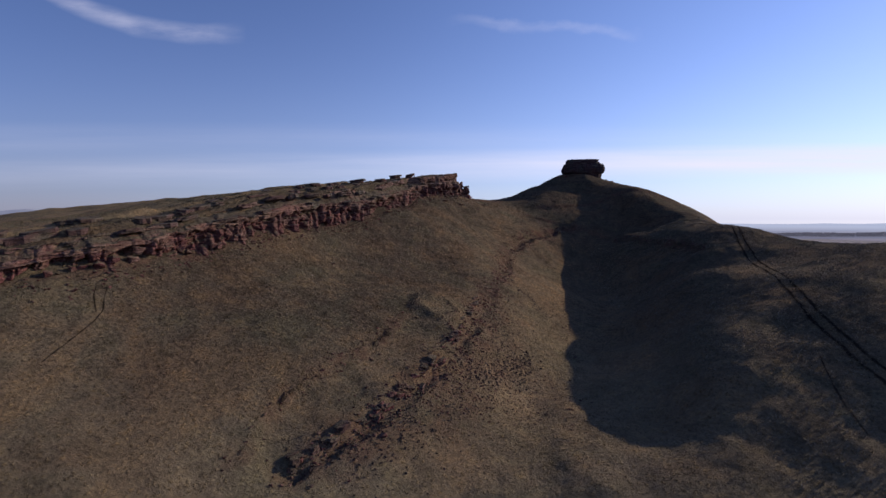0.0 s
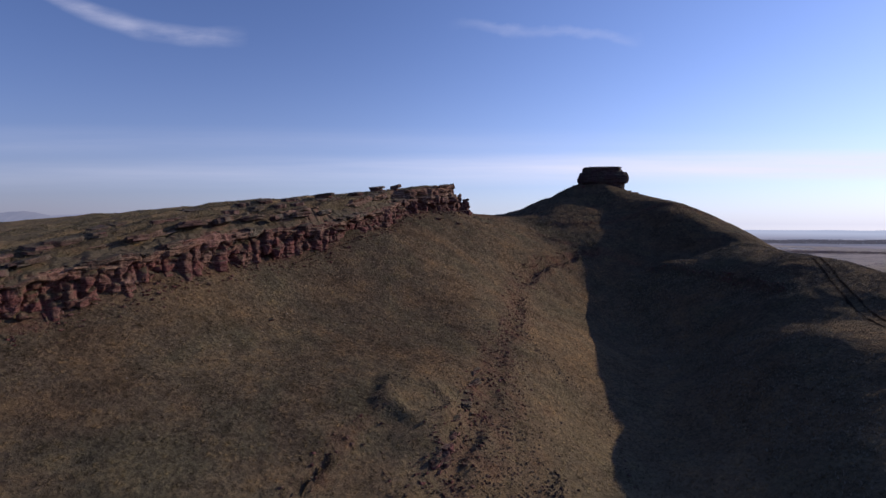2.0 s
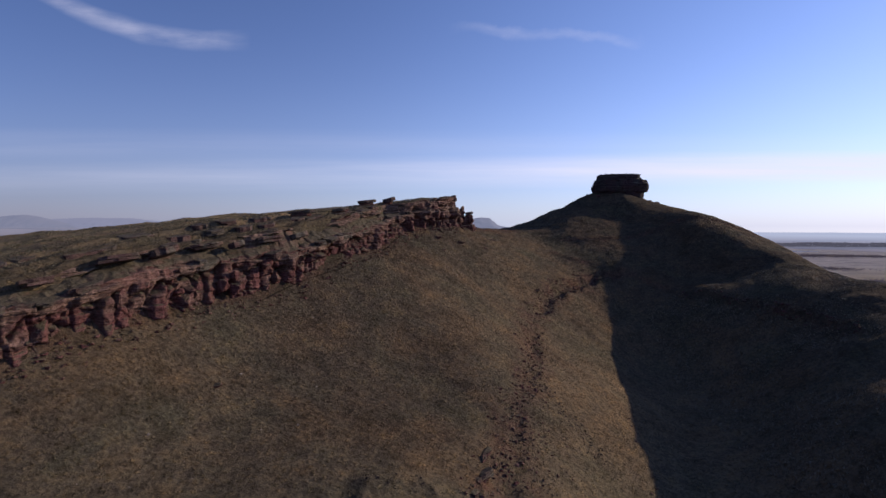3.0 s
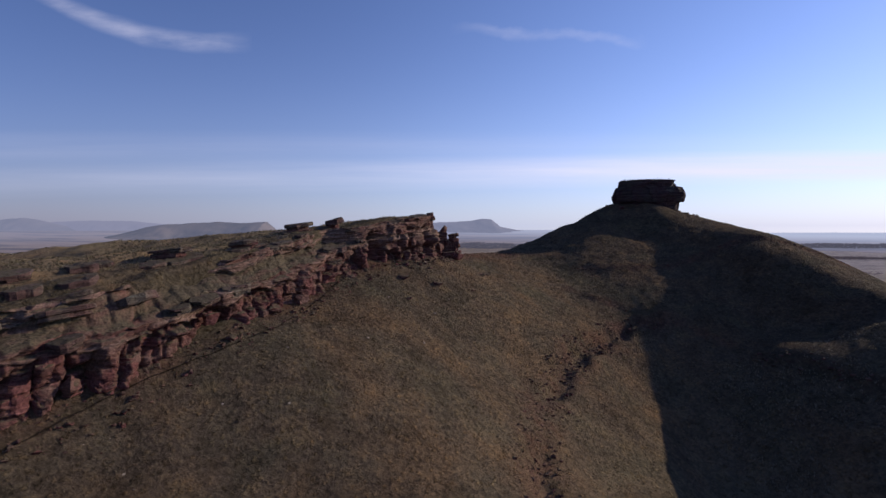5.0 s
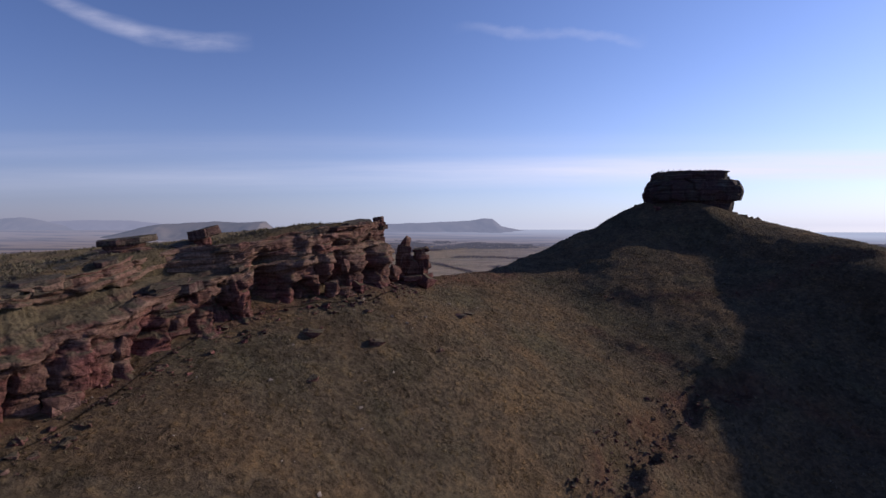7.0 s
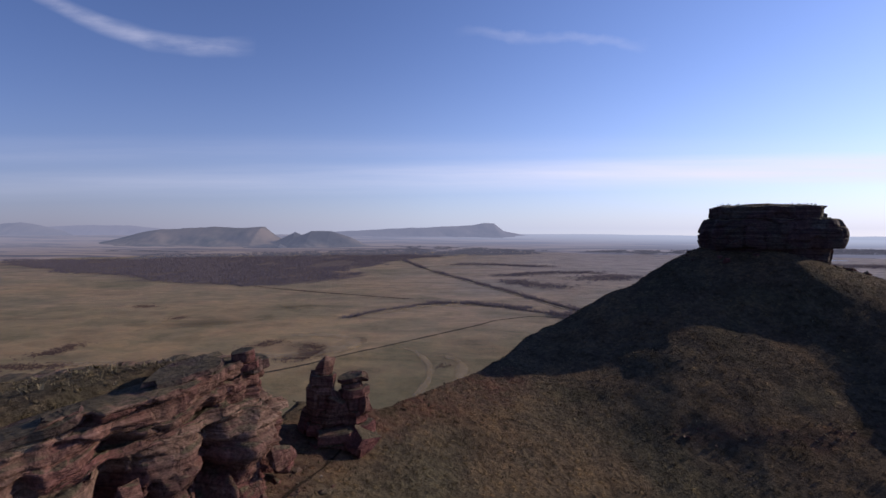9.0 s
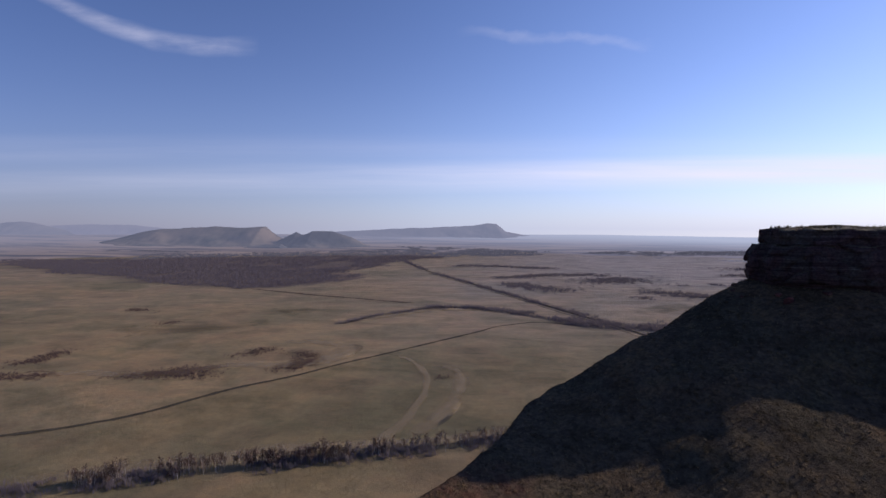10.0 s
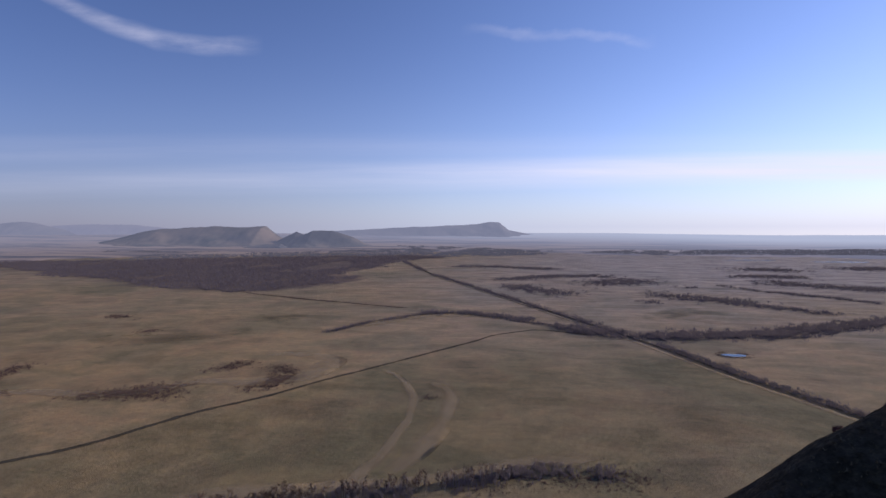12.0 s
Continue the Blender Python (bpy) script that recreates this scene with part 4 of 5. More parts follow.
# ---- the butte on the cone ----
butte = tagged(empty("rock_butte", (56, 311, 111)), "dark layered sandstone butte crowning a conical hill", "rock outcrop")


def ring_layer(name, z0, z1, rx, ry, cx, cy, seed, rows=16, cols=260, lean=0.0, bed_height=0.9, rough=1.0, power=2.7, bulge=0.0, dome=0.3):
    """One storey of the butte: a rounded block with beds, upright joints and a broken rim."""
    A, V = np.meshgrid(np.linspace(0, 2 * np.pi, cols, endpoint=False), np.linspace(0, 1, rows))
    sq = (np.abs(np.cos(A)) ** power + np.abs(np.sin(A)) ** power) ** (-1 / power)
    Z = z0 + (z1 - z0) * V
    bz = Z / bed_height + 0.9 * fbm(np.cos(A) * 2.2, np.sin(A) * 2.2, seed, 3)
    bed = np.floor(bz)
    ju = A * 3.6 + 0.8 * value_noise(bed * 1.3, bed * 0 + 2, seed + 1)
    col = np.floor(ju)
    cell = lattice(bed.astype(np.int64), (col % 22).astype(np.int64), seed + 2)
    fu, fz = np.abs((ju - col) * 2 - 1), np.abs((bz - bed) * 2 - 1)
    wob = 0.08 * fbm(np.cos(A) * 1.6 + seed, np.sin(A) * 1.6, seed + 3, 3) + 0.075 * (cell - 0.5)
    wob = wob + 0.025 * (lattice(bed.astype(np.int64), bed.astype(np.int64) * 0, seed + 5) - 0.5) - 0.035 * smooth(0.85, 0.99, fu) - 0.03 * smooth(0.8, 0.99, fz)
    r = sq * (1 + rough * wob) * (1 + lean * (V - 0.5) + bulge * (np.sin(np.pi * V) - 0.6))
    P = np.stack([cx + rx * r * np.cos(A), cy + ry * r * np.sin(A), Z + 0.18 * fbm(np.cos(A) * 4, np.sin(A) * 4, seed + 9, 3) * V], -1)
    rings = [P]
    rim = P[-1:]
    for f in (0.93, 0.7, 0.4, 0.0):
        q = rim.copy()
        q[..., 0] = cx + (rim[..., 0] - cx) * f
        q[..., 1] = cy + (rim[..., 1] - cy) * f
        q[..., 2] = rim[..., 2] + dome * (1 - f) + 0.25 * value_noise(q[..., 0] / 1.5, q[..., 1] / 1.5, seed)
        rings.append(q)
    return part(name, grid_mesh(name, np.concatenate(rings), wrap=True), butte, mat=DARK_STONE)


ring_layer("neck", 107.5, 117.2, 9.8, 6.0, 55.9, 310.9, 41, rows=26, lean=0.14, bed_height=2.3, rough=0.9)
ring_layer("shoulder", 116.3, 121.5, 10.5, 6.7, 56.0, 311.0, 42, rows=24, lean=-0.05, bed_height=1.9, rough=1.5, bulge=0.07)
ring_layer("waist", 121.1, 121.9, 9.2, 5.9, 55.8, 311, 43, rows=8, bed_height=0.5)
ring_layer("cap_slab", 121.7, 123.8, 8.7, 5.8, 55.7, 310.7, 44, rows=10, lean=0.0, bed_height=1.1, rough=1.1, power=2.9, dome=0.5)
for k in range(22):
    a = 2 * math.pi * k / 22 + rnd.uniform(-0.1, 0.1)
    zz = rnd.choice((112.0, 114.0, 116.5, 118.5, 119.6, 121.0, 122.2, 123.2))
    rr = 0.92 if zz < 121 else 0.82
    block("rock_block", butte, rnd.choice(DARK_THICK), (55.5 + 10.0 * rr * math.cos(a), 311 + 6.2 * rr * math.sin(a), zz), (rnd.uniform(1.6, 3.8), rnd.uniform(1.4, 2.4), rnd.uniform(0.9, 2.2)), (rnd.uniform(-4, 4), rnd.uniform(-4, 4), math.degrees(a) + 90))
for k in range(30):
    a = rnd.uniform(0, 2 * math.pi)
    d = rnd.uniform(1.02, 1.5)
    x, y = 56 + 11 * d * math.cos(a), 311 + 7.5 * d * math.sin(a)
    w = rnd.uniform(0.6, 1.9)
    st = block("boulder", None, rnd.choice(STONES), (x, y, ground_at(x, y) + 0.1 * w), (w, w * 0.8, w * 0.6), (rnd.uniform(-15, 15), rnd.uniform(-15, 15), rnd.uniform(0, 180)))
    tagged(st, "dark fallen block below the butte", "boulder", "boulders below the butte")


# ---- rubble ----
def merged_stones(name, label, spots, mat, seed):
    """Many small angular stones as one mesh: x, y, z, width."""
    r = random.Random(seed)
    protos = []
    for k in range(6):
        bm = bmesh.new()
        for _ in range(10):
            bm.verts.new(Vector((r.gauss(0, 1), r.gauss(0, 1), r.gauss(0, 0.7))).normalized() * 0.5)
        h = bmesh.ops.convex_hull(bm, input=bm.verts[:])
        bmesh.ops.delete(bm, geom=[g for g in h["geom_interior"] if isinstance(g, bmesh.types.BMVert)], context="VERTS")
        bm.verts.index_update()
        protos.append((np.array([v.co[:] for v in bm.verts]), [[v.index for v in f.verts] for f in bm.faces]))
        bm.free()
    verts, faces, n = [], [], 0
    for x, y, z, w in spots:
        v, f = protos[r.randrange(6)]
        a = r.uniform(0, 6.28)
        c, sn = math.cos(a), math.sin(a)
        p = np.stack([v[:, 0] * c - v[:, 1] * sn, v[:, 0] * sn + v[:, 1] * c, v[:, 2] * r.uniform(0.5, 0.9)], -1) * w + (x, y, z)
        verts.append(p)
        faces.extend([[i + n for i in q] for q in f])
        n += len(v)
    me = bpy.data.meshes.new(name)
    me.from_pydata(np.concatenate(verts).tolist(), [], faces)
    me.materials.append(mat)
    return tagged(new(name, me), label, "rubble", kind="stuff")


def strewn(line, width, count, low, high, seed):
    r = random.Random(seed)
    pts = np.array(line, float)
    run = np.r_[0, np.cumsum(np.hypot(*np.diff(pts, axis=0).T))]
    spots = []
    for _ in range(count):
        u = r.uniform(0, run[-1])
        x, y = np.interp(u, run, pts[:, 0]) + r.gauss(0, width), np.interp(u, run, pts[:, 1]) + r.gauss(0, width)
        spots.append((x, y, low + (high - low) * r.random() ** 3))
    X, Y, W = np.array(spots).T
    return list(zip(X, Y, ground_height(X, Y) + W * 0.1, W))


talus = [(float(p[0]) + 2.2, float(p[1]) - 1.6) for p in FOOT[2:13]]
merged_stones("cliff_rubble", "small red stones fallen below the cliff", strewn(talus, 1.6, 1500, 0.15, 1.0, 3), STONE, 4)
merged_stones("gully_rubble", "red stones and clods along an eroded gully", strewn(GULLY_LINE[3:], 1.7, 1500, 0.15, 0.9, 5) + strewn([(-20, 84), (-13, 94), (-5, 112), (4, 143), (9, 165)], 3.2, 1100, 0.15, 0.8, 6) + strewn(GULLY_LINE[:5], 1.5, 350, 0.2, 0.9, 16), STONE, 7)
merged_stones("slope_rubble", "scattered stones on broken turf", strewn(SCARP_C, 1.0, 300, 0.15, 0.8, 8) + strewn(SCARP_A, 1.0, 260, 0.2, 1.2, 9) + strewn(SCARP_B, 0.9, 300, 0.15, 0.6, 10) + strewn([(22, 100), (27, 140), (29, 186)], 1.0, 120, 0.15, 0.7, 11) + strewn([(-2, 110), (8, 125), (14, 112)], 5.0, 900, 0.12, 0.6, 12), STONE, 13)


PALE_STONE = plain_colour("pale_broken_stone", (0.23, 0.19, 0.16), scale=1.2)
merged_stones("pale_stones", "small pale broken stones lying in the turf", strewn([(-16, 205), (-9, 222), (-2, 236), (2, 246)], 5.0, 70, 0.12, 0.6, 17) + strewn([(-42, 120), (-30, 160), (-22, 195)], 7.0, 60, 0.1, 0.5, 18), PALE_STONE, 19)
RIB = [(-20.7, 85.3), (-19.2, 88), (-16.1, 92.6), (-12, 97.9), (-9.5, 103.6), (-5, 114.9), (-1.6, 126), (1.2, 140), (2.6, 156)]
rib = tagged(empty("rock_rib", (-10, 104, 60)), "low broken rib of red sandstone in the slope", "rock outcrop")
rib_run = np.r_[0, np.cumsum(np.hypot(*np.diff(np.array(RIB), axis=0).T))]
for k in range(85):
    u = rib_run[-1] * rnd.random() ** 1.25
    x, y = float(np.interp(u, rib_run, [p[0] for p in RIB])) + rnd.gauss(0, 0.5), float(np.interp(u, rib_run, [p[1] for p in RIB])) + rnd.gauss(0, 0.5)
    w = rnd.uniform(0.8, 2.3)
    block("rock_block", rib, rnd.choice(STONES + FLAT), (x, y, ground_at(x, y) + 0.02 * w), (w * rnd.uniform(1.0, 1.6), w * 0.8, w * rnd.uniform(0.35, 0.6)), (rnd.uniform(-18, 18), rnd.uniform(-18, 18), 68 + rnd.uniform(-25, 25)))
merged_stones("broken_ground", "dark clods and stones on eroded ground", strewn([(-12, 88), (-6, 99), (0, 109), (4, 122), (8, 135), (9, 149)], 3.6, 2600, 0.12, 0.6, 61) + strewn([(3, 118), (11, 128), (15, 134), (12, 122)], 1.6, 700, 0.15, 0.7, 62) + strewn([(10, 178), (16, 172), (20, 165)], 1.3, 260, 0.15, 0.6, 63) + strewn([(-11, 132), (-6, 131), (-1, 137), (-5, 141), (-10, 138), (-11, 132)], 0.5, 160, 0.12, 0.5, 64), DARK_STONE, 65)


# ---- dry grass ----
def blades(name, label, spots, mat, tall, seed, fan=6):
    """Tufts as fans of narrow upright blades, all in one mesh: arrays x, y, z, size."""
    g = np.random.default_rng(seed)
    x, y, z, w = spots
    n = len(x)
    a = g.uniform(0, 2 * np.pi, (n, fan))
    lean = g.uniform(0.15, 0.75, (n, fan)) * w[:, None]
    h = g.uniform(0.5, 1.0, (n, fan)) * w[:, None] * tall
    half = 0.09 * w[:, None] * g.uniform(0.7, 1.5, (n, fan))
    cx, cy = x[:, None] + 0.12 * w[:, None] * np.cos(a * 3), y[:, None] + 0.12 * w[:, None] * np.sin(a * 3)
    tipx, tipy = cx + lean * np.cos(a), cy + lean * np.sin(a)
    p0 = np.stack([cx - half * np.sin(a), cy + half * np.cos(a), np.broadcast_to(z[:, None] - 0.05, cx.shape)], -1)
    p1 = np.stack([cx + half * np.sin(a), cy - half * np.cos(a), np.broadcast_to(z[:, None] - 0.05, cx.shape)], -1)
    p2 = np.stack([tipx, tipy, z[:, None] + h], -1)
    co = np.stack([p0, p1, p2], 2).reshape(-1, 3)
    m = len(co) // 3
    me = bpy.data.meshes.new(name)
    me.vertices.add(len(co))
    me.vertices.foreach_set("co", co.astype(np.float32).ravel())
    me.loops.add(len(co))
    me.loops.foreach_set("vertex_index", np.arange(len(co), dtype=np.int32))
    me.polygons.add(m)
    me.polygons.foreach_set("loop_start", np.arange(0, 3 * m, 3, dtype=np.int32))
    me.polygons.foreach_set("loop_total", np.full(m, 3, dtype=np.int32))
    me.update(calc_edges=True)
    me.materials.append(mat)
    return tagged(new(name, me), label, "grass", kind="stuff")


def leafy(name, stops, rough=0.9):
    m, n, l, b = material(name, rough)
    g = n.new("ShaderNodeNewGeometry")
    r = ramp(n, l, g.outputs["Random Per Island"], stops)
    l.new(r.outputs[0], b.inputs["Base Color"])
    return m


STRAW = leafy("dry_grass", [(0.0, (0.055, 0.044, 0.026)), (0.45, (0.1, 0.077, 0.045)), (0.8, (0.145, 0.115, 0.068)), (1.0, (0.2, 0.165, 0.105))])
RIDGE_STRAW = leafy("ridge_straw", [(0.0, (0.13, 0.108, 0.076)), (0.5, (0.2, 0.165, 0.118)), (1.0, (0.27, 0.225, 0.165))])
PALE_STRAW = leafy("pale_straw", [(0.0, (0.1, 0.082, 0.05)), (0.5, (0.145, 0.12, 0.073)), (1.0, (0.19, 0.158, 0.1))])
g = np.random.default_rng(5)
n_tuft = 60000
tx, ty = g.uniform(-75, 80, n_tuft), 75 + 245 * g.random(n_tuft) ** 0.8
keep = (ty < np.interp(tx, EDGE_X, EDGE_Y) + 2) & (value_noise(tx / 6, ty / 6, 71) + 0.6 * value_noise(tx / 1.7, ty / 1.7, 72) > -0.75)
tx, ty = tx[keep], ty[keep]
ts, _ = behind_cliff(tx, ty)
keep = (ts < -0.8) | (ts > 4.5)
keep &= ((tx - 56) / 10) ** 2 + ((ty - 311) / 6.4) ** 2 > 1
tx, ty = tx[keep], ty[keep]
blades("grass_tufts", "dry straw-coloured grass tufts on the slope", (tx, ty, ground_height(tx, ty), g.uniform(0.22, 0.6, len(tx))), STRAW, 0.5, 6, fan=4)
rx, ry = g.uniform(46, 118, 38000), g.uniform(82, 236, 38000)
keep = fbm(rx / 6, ry / 6, 74, 2) > -0.3
rx, ry = rx[keep], ry[keep]
blades("ridge_grass", "dry grass tufts along the spur and ridge", (rx, ry, ground_height(rx, ry), g.uniform(0.3, 0.7, len(rx))), RIDGE_STRAW, 0.6, 67, fan=4)
hx, hy = g.uniform(-130, -14, 42000), g.uniform(60, 252, 42000)
hs, _ = behind_cliff(hx, hy)
keep = (hs > 6) & (hs < 60) & (fbm(hx / 9, hy / 9, 73, 2) > -0.35)
hx, hy = hx[keep], hy[keep]
blades("plateau_grass", "pale dry grass on the plateau", (hx, hy, ground_height(hx, hy), g.uniform(0.3, 0.75, len(hx))), PALE_STRAW, 0.55, 66)
cx, cy = g.uniform(47, 64, 240), g.uniform(306, 315, 240)
keep = ((cx - 55) / 8.8) ** 2 + ((cy - 310.6) / 5.3) ** 2 < 1
blades("cap_grass", "short dry grass on top of the butte", (cx[keep], cy[keep], np.full(keep.sum(), 124.1), g.uniform(0.25, 0.6, keep.sum())), STRAW, 0.9, 9)


# ---- ruts and paths ----
def ribbon(name, label, pts, width, mat, lift=0.06, wild=0.2, step=2.0, category="track", seed=1, sides=2):
    """A strip draped on the ground along a smooth line."""
    pts = np.array(pts, float)
    run = np.r_[0, np.cumsum(np.hypot(*np.diff(pts, axis=0).T))]
    u = np.arange(0, run[-1], step)
    x, y = np.interp(u, run, pts[:, 0]), np.interp(u, run, pts[:, 1])
    for _ in range(6):
        x[1:-1], y[1:-1] = (x[:-2] + 2 * x[1:-1] + x[2:]) / 4, (y[:-2] + 2 * y[1:-1] + y[2:]) / 4
    tx, ty = np.gradient(x), np.gradient(y)
    ln = np.hypot(tx, ty) + 1e-9
    nx, ny = -ty / ln, tx / ln
    x = x + wild * width * 0.4 * fbm(u / (6 * width), u * 0, seed + 2, 2) * nx
    y = y + wild * width * 0.4 * fbm(u / (6 * width), u * 0, seed + 2, 2) * ny
    rows = []
    for k in np.linspace(-0.5, 0.5, sides + 1):
        w = width * k * (1 + wild * 2 * fbm(u / (3 * width), u * 0 + 9 * k, seed, 3))
        X, Y = x + nx * w, y + ny * w
        Z = ground_height(X, Y) + lift
        rows.append(np.stack([X, Y, Z], -1))
    me = grid_mesh(name, np.stack(rows))
    core = me.attributes.new("core", "FLOAT", "POINT")
    ends = np.minimum(1, np.minimum(u, u[-1] - u) / (2 * width))
    core.data.foreach_set("value", np.concatenate([(1 - (2 * abs(k)) ** 2) * ends for k in np.linspace(-0.5, 0.5, sides + 1)]).astype(np.float32))
    me.materials.append(mat)
    return tagged(new(name, me), label, category, kind="structure")


SOIL = worn_in("dark_worn_soil", (0.024, 0.018, 0.014), 0.5, 1.0)
PALE = worn_in("pale_dry_grass", (0.33, 0.258, 0.178), 0.03, 0.5)
OLIVE = worn_in("dull_olive_turf", (0.125, 0.112, 0.078), 0.012, 0.6)
BROWN = worn_in("brown_weeds", (0.12, 0.085, 0.066), 0.05, 0.7)
ROAD = worn_in("dark_earth_track", (0.07, 0.062, 0.05), 0.08, 0.95)
rut_line = np.array([(93, 209), (86.7, 190.1), (80.6, 164.4), (74.3, 139.5), (70, 123.8), (68.6, 112), (68.8, 104.5), (71, 90), (74, 75)], float)
for off in (-1.05, 0.95):
    ribbon("wheel_rut", "dark wheel rut worn into the turf", rut_line + (off, 0), 1.25, SOIL, 0.05, 0.12, 1.0)
ribbon("wheel_rut", "short dark rut in the turf below the cliff", [(-66.6, 104.5), (-65.2, 102), (-63.2, 100), (-61.6, 98.5)], 0.5, SOIL, 0.05, 0.2, 0.5)
ribbon("wheel_rut", "short dark rut in the turf below the cliff", [(-65, 105), (-63.6, 102.6), (-62, 100.4), (-61.4, 98.4), (-61.1, 96), (-60.8, 90.6), (-60.7, 86)], 0.5, SOIL, 0.05, 0.2, 0.5)
ribbon("wheel_rut", "faint rut down the spur", [(63.7, 111.6), (61.4, 104.4), (60.1, 98.3), (59.5, 92)], 0.6, SOIL, 0.05, 0.2, 0.7)
ribbon("footpath", "narrow trodden path below the cliff", [(-41, 168), (-37, 177.7), (-33.8, 183.4), (-30.2, 189.3), (-27, 197.3), (-24.8, 210.4), (-24, 216), (-22.5, 222), (-16, 229.5), (-10.6, 234), (-8.6, 240), (-7.8, 250), (-7, 258)], 0.5, SOIL, 0.05, 0.3, 0.6)

# ---- the plain ----
ribbon("field_track", "dark earth track across the plain", TRACK_LINE, 6.4, ROAD, 0.36, 0.2, 6.0, sides=4)
ribbon("railway_bank", "straight dark embankment across the plain", [(-391, 2092), (-209, 1596), (-50, 1284), (53, 1061), (117, 925), (165, 835), (194, 756), (216, 697), (235, 657), (262, 600), (300, 520), (350, 400)], 8.0, ROAD, 0.6, 0.06, 12.0, sides=4)
ribbon("verge", "pale strip beside the embankment", [(-215, 1580), (-60, 1274), (44, 1055), (107, 922), (155, 831), (184, 752), (206, 694), (225, 654), (252, 598), (290, 518), (340, 400)], 7.0, PALE, 0.4, 0.2, 12.0, "verge", 13, 6)
ribbon("field_bank", "low overgrown field bank", [(-509, 1169), (-379, 1116), (-255, 1066), (-130, 1020)], 9.0, BROWN, 0.4, 0.3, 10.0, sides=4)
for line, wide, seed in (([(-71, 500), (-57, 540), (-53, 591), (-58, 635), (-84, 682), (-110, 700)], 10, 3), ([(-66, 660), (-45, 666), (-30, 645), (-26, 610), (-30, 567), (-44, 525), (-55, 500)], 15, 4), ([(-420, 590), (-350, 608), (-311, 602), (-270, 614), (-235, 645), (-200, 640), (-160, 660), (-150, 720), (-200, 740), (-260, 730)], 26, 5), ([(-215, 840), (-180, 890), (-110, 970), (-40, 975), (20, 940)], 34, 6)):
    ribbon("old_river_bed", "pale dry grass in an old river bend", line, wide, PALE, 0.3 + 0.01 * seed, 0.3, 5.0, "meadow", seed, 6)
ribbon("near_meadow", "pale dry grass along the birch belt", [(-260, 425), (-190, 455), (-137, 480), (-80, 500), (-30, 515), (30, 540), (90, 560)], 22, PALE, 0.3, 0.25, 6.0, "meadow", 7, 6)
for line, wide, seed in (([(-520, 760), (-400, 760), (-300, 800), (-230, 860)], 90, 23), ([(150, 960), (260, 1010), (380, 1080)], 90, 24), ([(-420, 930), (-330, 930), (-220, 950)], 80, 25)):
    ribbon("olive_meadow", "dull olive patch of steppe grass", line, wide, OLIVE, 0.2, 0.3, 14.0, "meadow", seed, 8)

def water(name, pts):
    bm = bmesh.new()
    bm.faces.new([bm.verts.new((x, y, 0)) for x, y in pts])
    me = bpy.data.meshes.new(name)
    bm.to_mesh(me)
    bm.free()
    me.materials.append(WATER)
    ob = tagged(new(name, me), "still water reflecting the pale sky", "water", kind="structure")
    x, y = np.mean(pts, 0)
    ob.location.z = max(float(ground_height(np.array([p[0]]), np.array([p[1]]))[0]) for p in pts) + 0.3
    return ob


WATER, _n, _l, _b = material("still_water", 0.25)
_b.inputs["Base Color"].default_value = (0.05, 0.07, 0.09, 1)
_b.inputs["Specular IOR Level"].default_value = 0.5


def pool(x, y, w, d, seed):
    r = random.Random(seed)
    water("pond", [(x + w * math.cos(a) * r.uniform(0.75, 1.1), y + d * math.sin(a) * r.uniform(0.75, 1.1)) for a in np.linspace(0, 2 * math.pi, 18, endpoint=False)])


pool(235, 794, 13, 7, 1)
POND_RIM = [(235 + 17 * math.cos(a), 795 + 10 * math.sin(a)) for a in np.linspace(0.3, 5.6, 14)]
pool(900, 2268, 95, 12, 2)
pool(1180, 2205, 105, 18, 3)
pool(647, 2440, 22, 9, 4)


